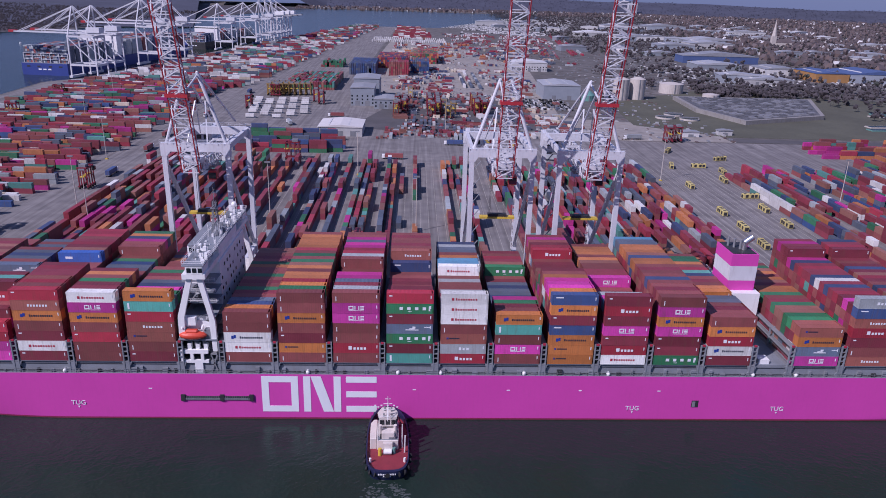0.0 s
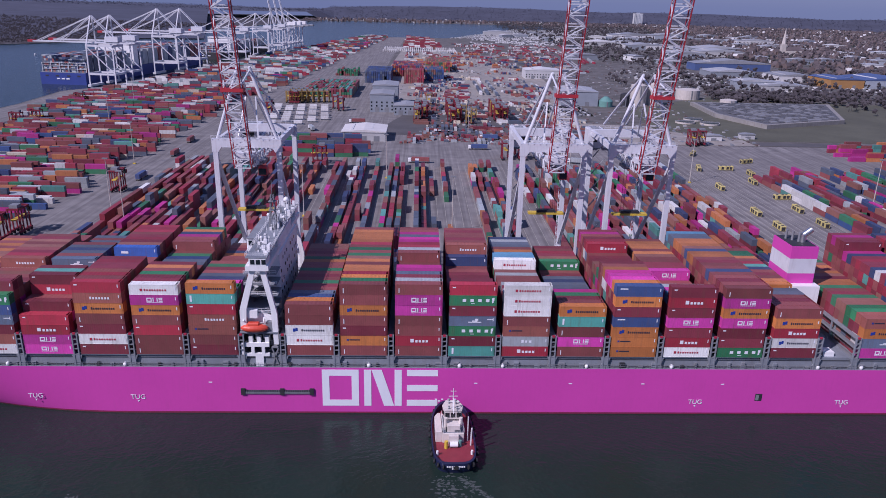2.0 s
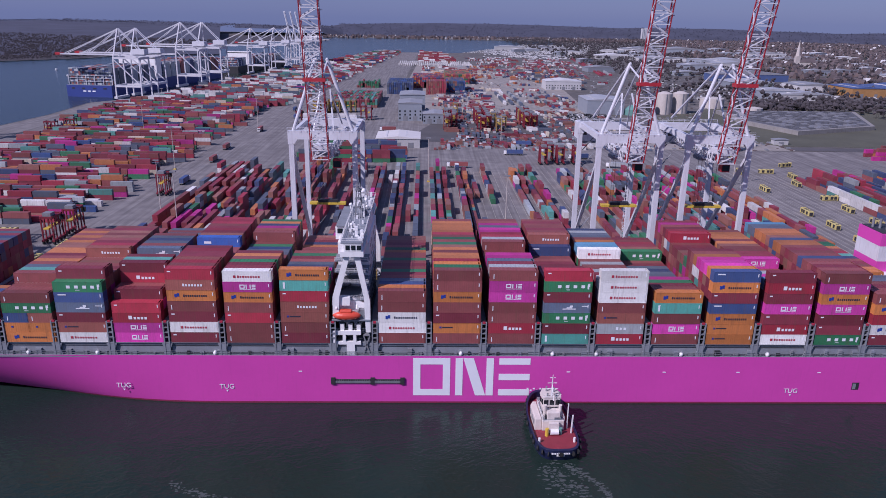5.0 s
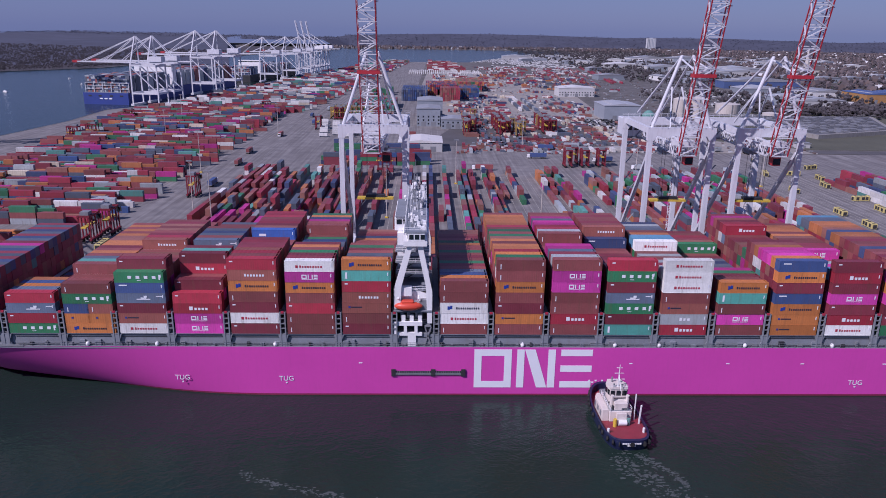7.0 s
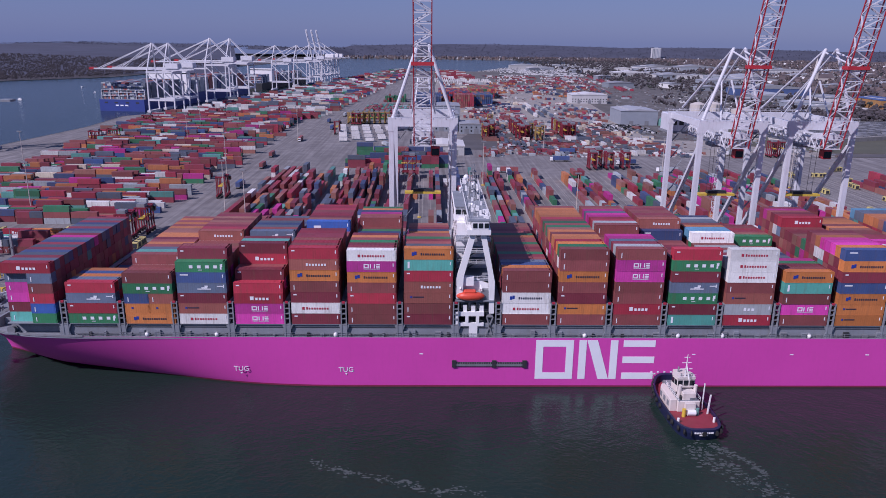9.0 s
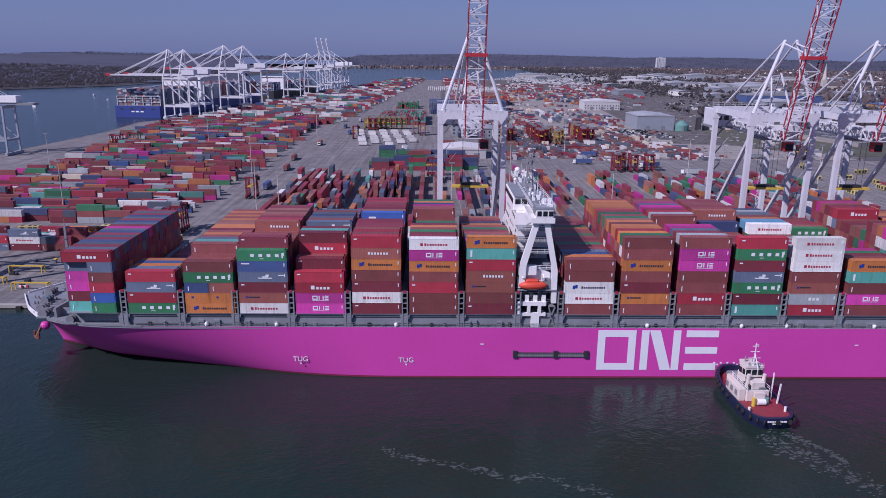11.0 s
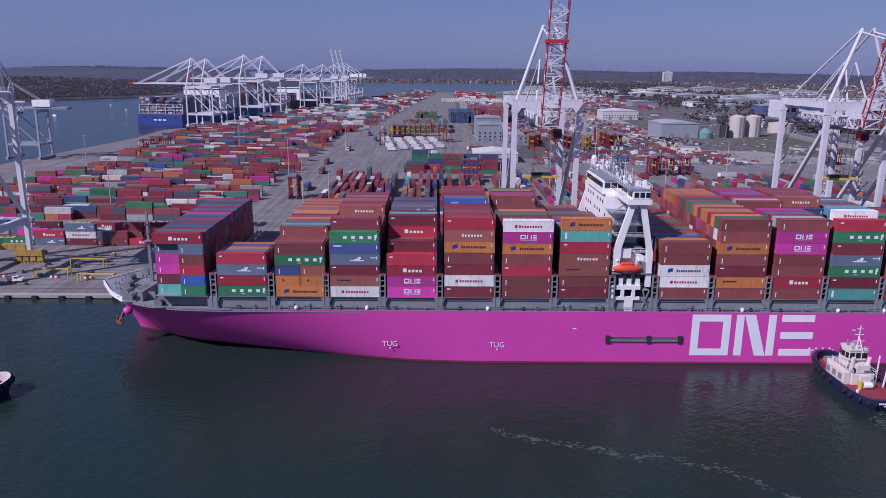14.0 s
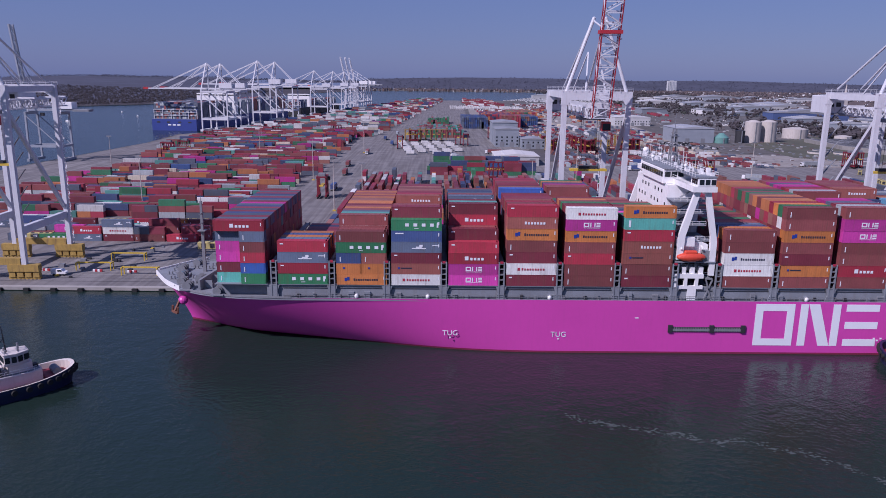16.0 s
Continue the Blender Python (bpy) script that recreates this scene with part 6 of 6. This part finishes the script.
# ---- far quay: cranes and moored ships ----
def far_crane():
    c = empty("far_quay_crane", "white gantry crane with level boom on the far quay", "crane", "far quay cranes")
    for x in (-2, 30):
        for y in (-12, 12):
            part("leg", beam(B(), (x, y, 0), (x, y * 0.9, 48), 1.4, 1.3), M_crane, c)
        part("cross_beam", box(B(), x - 0.9, x + 0.9, -11.5, 11.5, 14, 16.4), M_crane, c)
        part("top_beam", box(B(), x - 0.9, x + 0.9, -11, 11, 45.5, 48.2), M_crane, c)
    for y in (-11.6, 11.6):
        part("side_beam", box(B(), -2, 30, y - 0.8, y + 0.8, 14, 16), M_crane, c)
        part("top_side_beam", box(B(), -2, 30, y - 0.7, y + 0.7, 46, 48), M_crane, c)
        part("diagonal_brace", beam(B(), (-2, y, 46), (30, y, 16), 1.0), M_crane, c)
    for y in (-3.4, 3.4):
        part("girder", box(B(), -74, 50, y - 0.45, y + 0.45, 49.4, 50.8), M_crane, c)
        part("apex_leg", beam(B(), (-2, y * 3, 48), (2, y * 0.4, 80), 1.2), M_crane, c)
        part("back_stay", beam(B(), (2, y * 0.4, 80), (31, y, 51), 0.8), M_crane, c)
        for x in (-38, -66):
            part("fore_stay", beam(B(), (2, y * 0.4, 79.5), (x, y, 51), 0.6), M_crane, c)
    part("boom_tip", box(B(), -78, -72, -4.2, 4.2, 49.0, 51.6), M_red, c, "red boom tip")
    part("machinery_house", box(B(), 18, 34, -5, 5, 51.2, 57), M_crane, c)
    part("sill", box(B(), -4, 0, -14, 14, 0.5, 3), M_crane, c)
    part("land_sill", box(B(), 28, 32, -14, 14, 0.5, 3), M_crane, c)
    return c


fc = far_crane()
fc.matrix_basis = pose(-402, 722, 1, 0, 0, -8)
for x, y, s in ((-397, 762, 1.0), (-380, 880, 1.08), (-371, 950, 1.08), (-345, 1145, 0.95), (-328, 1262, 0.95), (-317, 1345, 0.95)):
    o = copy_thing(fc, pose(x, y, 1, 0, 0, -8))
    o.scale = (s, s, s)
def raised_crane(x, y, turn, tip, tip_z, paint, label):
    c = empty("far_raised_crane", label, "crane", "far raised cranes", at=(x, y, 1), turn=turn)
    for lx in (-2, 30):
        for ly in (-11, 11):
            part("leg", beam(B(), (lx, ly, 0), (lx, ly * 0.9, 48), 1.7), paint, c)
        part("top_beam", box(B(), lx - 0.9, lx + 0.9, -11, 11, 45.5, 48.2), paint, c)
        part("sill_beam", box(B(), lx - 1.2, lx + 1.2, -14, 14, 0.4, 3), paint, c)
        part("cross_beam", box(B(), lx - 0.8, lx + 0.8, -10.6, 10.6, 14, 16), paint, c)
    for ly in (-10.6, 10.6):
        part("diagonal_brace", beam(B(), (-2, ly, 45), (30, ly, 15), 0.9), paint, c)
        part("side_beam", box(B(), -1, 29, ly - 0.7, ly + 0.7, 14, 16), paint, c)
    for ly in (-3.2, 3.2):
        part("raised_boom", beam(B(), (-4, ly, 50), (tip, ly, tip_z), 1.5), paint, c)
        part("girder", box(B(), -4, 56, ly - 0.6, ly + 0.6, 49, 51), paint, c)
        part("apex_leg", beam(B(), (0, ly * 3, 48), (3, ly * 0.5, 74), 0.9), paint, c)
        part("back_stay", beam(B(), (3, ly * 0.5, 74), (40, ly, 51), 0.6), paint, c)
        part("boom_stay", beam(B(), (3, ly * 0.5, 74), (-4 + (tip + 4) * 0.6, ly, 50 + (tip_z - 50) * 0.6), 0.5), paint, c)
    lc = B()
    lattice(lc, (-4, 0, 50), (tip, 0, tip_z), 3.2, 1.6, 5.0, 0.45, Vector((0, 1, 0)))
    tagged(part("boom_lacing", lc, paint, c), kind="stuff")
    part("machinery_house", box(B(), 24, 42, -5, 5, 51, 57.5), M_white, c, bevel=0.2)
    part("rear_platform", box(B(), 42, 58, -4.6, 4.6, 48.6, 50.6), M_steel, c)
    part("driver_cab", box(B(), 8, 11, -2, 1, 44, 47), M_dark, c)
    return c


for x, y in ((-312, 1385), (-307, 1420), (-302, 1455)):
    raised_crane(x, y, -8, -16, 106, M_crane, "white gantry crane with boom raised upright far off")
west = raised_crane(-435, 398, -2, -12, 130, mat("crane_grey", (0.30, 0.33, 0.38), 0.5, var=0.2, streak=0.2), "blue-grey gantry crane with raised boom on the western quay")
west.scale = (0.78, 0.78, 0.78)


def far_ship(x, y, turn, length, beam_w, hull_m, label, zdeck, stack_h, house_y, mixl):
    s = empty("far_container_ship", label, "ship", at=(x, y, 0), turn=turn)
    w = beam_w / 2
    bm = B()
    prism(bm, [(-w, 0), (w, 0), (w, length * 0.85), (0, length), (-w, length * 0.85)], -3, zdeck)
    part("hull", bm, hull_m, s)
    part("stern_deck", box(B(), -w + 0.6, w - 0.6, 0.6, length * 0.84, zdeck, zdeck + 0.3), M_deck, s)
    for yy in range(6, int(length * 0.82), 15):
        if abs(yy - house_y) < 14:
            continue
        for k in range(int(beam_w / 5.2)):
            c = rng.choice(mixl)
            h = stack_h + rng.choice((-2.6, 0, 0))
            part("container_block", box(B(), -w + 1 + 5.2 * k, -w + 6.1 + 5.2 * k, yy, yy + 12.2, zdeck + 0.3, zdeck + h), BOXS[c], s)
            if yy == 6:
                for t in range(int(h / 2.6)):
                    for m_ in (0, 2.55):
                        part("end_box", box(B(), -w + 1.1 + 5.2 * k + m_, -w + 3.5 + 5.2 * k + m_, yy - 0.4, yy, zdeck + 0.4 + 2.6 * t, zdeck + 2.85 + 2.6 * t), BOXS[rng.choice(mixl)], s)
        for k in range(int(beam_w / 10) + 1):
            part("lashing_post", box(B(), -w + 0.8 + k * (beam_w - 2) / int(beam_w / 10), -w + 1.4 + k * (beam_w - 2) / int(beam_w / 10), yy - 1.6, yy - 0.8, zdeck, zdeck + 11), M_crane, s)
        for z in (4, 8, 11):
            part("lashing_walk", box(B(), -w + 0.8, w - 0.8, yy - 1.6, yy - 0.8, zdeck + z, zdeck + z + 0.3), M_crane, s)
    part("bridge_house", box(B(), -w + 2, w - 2, house_y, house_y + 12, zdeck, zdeck + stack_h + 9), M_white, s)
    part("bridge_windows", box(B(), -w + 2, w - 2, house_y - 0.2, house_y + 12.2, zdeck + stack_h + 6, zdeck + stack_h + 7.4), M_glass, s)
    for i in range(3):
        part("stern_strokes", box(B(), -8 + 6 * i, -4 + 6 * i, -0.3, 0.2, zdeck * 0.45, zdeck * 0.45 + 1.5), M_mark, s)
    for xx in (-w * 0.7, -w * 0.25, w * 0.25, w * 0.7):
        part("mooring_port", box(B(), xx - 2, xx + 2, -0.2, 0.3, zdeck * 0.68, zdeck * 0.8), M_dark, s)
    return s


M_bluehull = mat("blue_hull", (0.03, 0.055, 0.24), 0.5, var=0.12, size=12)
far_ship(-449, 738, -8, 390, 58, M_bluehull, "blue container ship at the far quay, stacked high aft", 14, 20, 120, "slate slate brown grey navy grey rust".split())
far_ship(-392, 1150, -8, 300, 46, M_dark, "dark container ship with cream bridge at the far quay", 12, 14, 60, "slate brown navy grey".split())

# ---- town, woods and hills ----
def houses(n, area, seed):
    r = np.random.RandomState(seed)
    v, f, mi = [], [], []
    made = 0
    while made < n:
        x, y = area(r)
        if x is None:
            continue
        w, d, h = r.uniform(5, 9), r.uniform(6, 14), r.uniform(4.5, 7)
        a = r.choice([0.3, 0.3 + math.pi / 2, -0.4]) + r.normal(0, 0.1)
        c, s = math.cos(a), math.sin(a)
        base = len(v)
        for px_, py_, pz_ in ((-w, -d, 0), (w, -d, 0), (w, d, 0), (-w, d, 0), (-w, -d, h), (w, -d, h), (w, d, h), (-w, d, h), (0, -d, h + w * 0.7), (0, d, h + w * 0.7)):
            v.append((x + c * px_ / 2 - s * py_ / 2, y + s * px_ / 2 + c * py_ / 2, 1.0 + pz_))
        for q, m_ in (((0, 1, 5, 4), 0), ((1, 2, 6, 5), 0), ((2, 3, 7, 6), 0), ((3, 0, 4, 7), 0), ((4, 5, 8), 0), ((6, 7, 9), 0), ((5, 6, 9, 8), 1), ((7, 4, 8, 9), 1)):
            f.append([base + i for i in q])
            mi.append(m_ if r.rand() > 0.05 else 2)
        made += 1
    me = bpy.data.meshes.new("houses")
    me.from_pydata(v, [], f)
    for m_ in (M_brick, M_tile, M_wallwhite):
        me.materials.append(m_)
    me.polygons.foreach_set("material_index", mi)
    return tagged(new("houses", me), "dense small brick and white houses with dark roofs", "houses", kind="stuff")


def town(r):
    y = 800 + 3200 * r.rand() ** 0.8
    x = 420 + r.rand() * (y * 1.0 + 300)
    if x < 640 and y < 1700 or x < 300 + y * 0.22:
        return None, None
    return x, y


def far_bank(r):
    y = 3350 + 600 * r.rand()
    x = -600 + 1900 * r.rand()
    if x < 560 and y < 3560:
        return None, None
    return x, y


houses(7500, town, 1)
houses(700, far_bank, 2)


def woods(n, area, seed, material, lo, hi, label):
    r = np.random.RandomState(seed)
    ico = [(0, 0, 1), (0.9, 0, 0.3), (0.28, 0.85, 0.35), (-0.72, 0.53, 0.3), (-0.72, -0.53, 0.35), (0.28, -0.85, 0.3), (0.5, 0.36, -0.5), (-0.6, 0.1, -0.5), (0.2, -0.6, -0.5)]
    tri = [(0, 1, 2), (0, 2, 3), (0, 3, 4), (0, 4, 5), (0, 5, 1), (1, 6, 2), (2, 7, 3), (3, 7, 4), (4, 8, 5), (5, 8, 1), (1, 8, 6), (2, 6, 7), (4, 7, 8)]
    v, f = [], []
    ico = np.array(ico)
    for _ in range(n):
        x, y, z = area(r)
        if x is None:
            continue
        h = r.uniform(lo, hi)
        for _k in range(3):
            o = r.normal(0, 0.28, 3) * h
            b = len(v)
            p = ico * (h * r.uniform(0.2, 0.38) * r.uniform(0.6, 1.2, (9, 1)))
            p = p + np.array((x + o[0], y + o[1], z + h * 0.55 + o[2] * 0.5))
            v.extend(p.tolist())
            f.extend([(b + a_, b + b_, b + c_) for a_, b_, c_ in tri])
        b = len(v)
        v.extend([(x - 0.3, y, z - 0.2), (x + 0.3, y, z - 0.2), (x, y + 0.3, z - 0.2), (x, y, z + h * 0.6)])
        f.extend([(b, b + 1, b + 3), (b + 1, b + 2, b + 3), (b + 2, b, b + 3)])
    me = bpy.data.meshes.new("woods")
    me.from_pydata(v, [], f)
    me.materials.append(material)
    return tagged(new("woods", me), label, "trees", kind="stuff")


def hill_z(x, y):
    d = math.hypot(x, y + 170)
    if x < -560:
        k = max(0.0, min(1.0, (d - 1700) / 2700))
        top = 46
    else:
        k = max(0.0, min(1.0, (d - 4150) / 600))
        top = 62
    return 1.0 + (3 * k * k - 2 * k ** 3) * (top + 22 * noise.noise((x / 900, y / 900, 0.3)) + 8 * noise.noise((x / 260, y / 260, 1.3)))


hb2 = B()
R_, A_ = 22, 110
grid = []
for i in range(R_ + 1):
    ring = []
    for j in range(A_ + 1):
        a = radians(-52 + 108 * j / A_)
        d = (2000 if a < radians(-14) else 4000) + ((4780 - (2000 if a < radians(-14) else 4000)) * i / R_)
        x, y = d * math.sin(a) - 60, d * math.cos(a) - 170
        ring.append(hb2.verts.new((x, y, hill_z(x, y) - 0.5)))
    grid.append(ring)
for i in range(R_):
    for j in range(A_):
        if abs(math.hypot(grid[i][j].co.x - grid[i][j + 1].co.x, grid[i][j].co.y - grid[i][j + 1].co.y)) < 400:
            hb2.faces.new((grid[i][j], grid[i][j + 1], grid[i + 1][j + 1], grid[i + 1][j]))
tagged(part("backdrop", hb2, M_hill), "low wooded hills along the horizon, painted hazy blue", "hills", kind="structure")


def west_bank(r):
    y = 1280 + 1150 * r.rand() ** 1.2
    x = -2700 + 2200 * r.rand()
    shore = lerp_table(y, ((1250, -1500), (1330, -960), (1540, -810), (2100, -740), (3000, -630), (3700, -510)))
    if x > shore - 6 or r.rand() < (shore - x) / 2600:
        return None, None, None
    return x, y, hill_z(x, y)


def town_trees(r):
    y = 650 + 3300 * r.rand() ** 0.85
    x = 330 + r.rand() * (y * 1.1 + 250)
    if x < 600 and 780 < y < 1200 and r.rand() < 0.8 or (250 < x < 450 and y < 660):
        return None, None, None
    return x, y, 1.0


def hill_trees(r):
    a = radians(-50 + 104 * r.rand())
    d = 4120 + 600 * r.rand()
    x, y = d * math.sin(a) - 60, d * math.cos(a) - 170
    return x, y, hill_z(x, y)


def edge_trees(r):
    k = r.rand()
    if k < 0.35:
        return 330 + 110 * r.rand(), 650 + 60 * r.rand(), 1.0
    if k < 0.7:
        return 440 + 260 * r.rand(), 520 + 240 * r.rand(), 1.0
    return 250 + 300 * r.rand(), 720 + 260 * r.rand(), 1.0


woods(17000, west_bank, 3, M_leaf, 4.5, 7.5, "bare brown winter woods on the far bank")
woods(11000, town_trees, 4, M_leaf, 6, 13, "bare brown trees between houses and works")
woods(1500, town_trees, 5, M_leaf2, 6, 11, "dark evergreen trees between houses")
woods(420, edge_trees, 6, M_leaf, 7, 13, "leafless trees round the treatment works")

# these trees take the haze-blue paint of the hills behind
woods(5000, hill_trees, 7, M_hilltree, 4, 8, "bare woods along the far hills, painted hazy blue")

# parked cars, far off
cars = []
for i in range(5200):
    yy = rng.uniform(2060, 2900)
    xx = rng.uniform(70 + (yy - 2060) * 0.35, 430 + (yy - 2060) * 0.25)
    yy = round(yy / 7) * 7.0
    cars.append((xx, xx + 1.8, yy, yy + 4.3, 1.2, 2.7, rng.choice((0, 0, 0, 1, 2))))
for i in range(260):
    xx, yy = rng.uniform(96, 150), 545 + 6.5 * rng.randrange(11)
    cars.append((xx, xx + 1.8, yy, yy + 4.3, 1.1, 2.5, rng.choice((0, 1, 1, 2, 2))))
for i in range(500):
    xx, yy = rng.uniform(300, 620), rng.uniform(760, 1080)
    cars.append((xx, xx + 1.8, yy, yy + 4.3, 1.1, 2.5, rng.choice((0, 0, 1, 2))))
for y in range(1790, 2260, 26):  # pale fields of new cars beyond the sidings
    x = 110 + (y - 1790) * 0.1
    while x < 370 + (y - 1790) * 0.1:
        if rng.random() < 0.85 and (y // 130 + int(x) // 60) % 4:
            cars.append((x, x + 4.4, y, y + rng.choice((4.4, 9)), 1.3, 2.75, rng.choice((0, 0, 0, 0, 1, 2))))
        x += 6.2
boxes_mesh("parked_cars", cars, [M_wallwhite, M_steel, M_dark], "pale and dark cars parked in long lines", "cars")
# rubble, pallets and stores on the cleared yard
junk = []
for i in range(2200):
    xx, yy = rng.uniform(-50, 420), 395 + 1100 * rng.random() ** 1.4
    if 255 < xx and yy < 660:
        continue
    if 130 < xx < 190 and yy > 600 or -70 < xx < -20 and yy < 640:
        continue
    w = rng.uniform(0.6, 3)
    junk.append((xx, xx + w, yy, yy + rng.uniform(0.8, 5), 1.1, 1.1 + rng.uniform(0.2, 1.3), rng.choice((0, 1, 1, 3, 1, 3))))
for i in range(220):
    xx, yy = rng.uniform(-360, -205), rng.uniform(60, 115)
    if rng.random() < 0.8:
        continue
    junk.append((xx, xx + rng.uniform(0.6, 2), yy, yy + rng.uniform(0.5, 2), 1.07, 1.1 + rng.uniform(0.3, 1.2), rng.choice((1, 2, 4))))
boxes_mesh("yard_stores", junk, [M_wallwhite, M_steel, M_dark, M_brick, M_yellow], "loose stores, blocks and crates on bare ground", "stores")
# small boats on the river
for x, y, r in ((-620, 1050, 20), (-660, 900, 70), (-560, 980, 10), (-700, 1180, 40)):
    b = empty("small_boat", "small white motor boat on the river", "boat", "small boats", at=(x, y, 0), turn=r)
    part("hull", prism(B(), [(-1.5, -4), (1.5, -4), (1.5, 2), (0, 5), (-1.5, 2)], -0.3, 1.0), M_white, b)
    part("cuddy", box(B(), -1, 1, -1, 2, 1.0, 2.2), M_white, b)
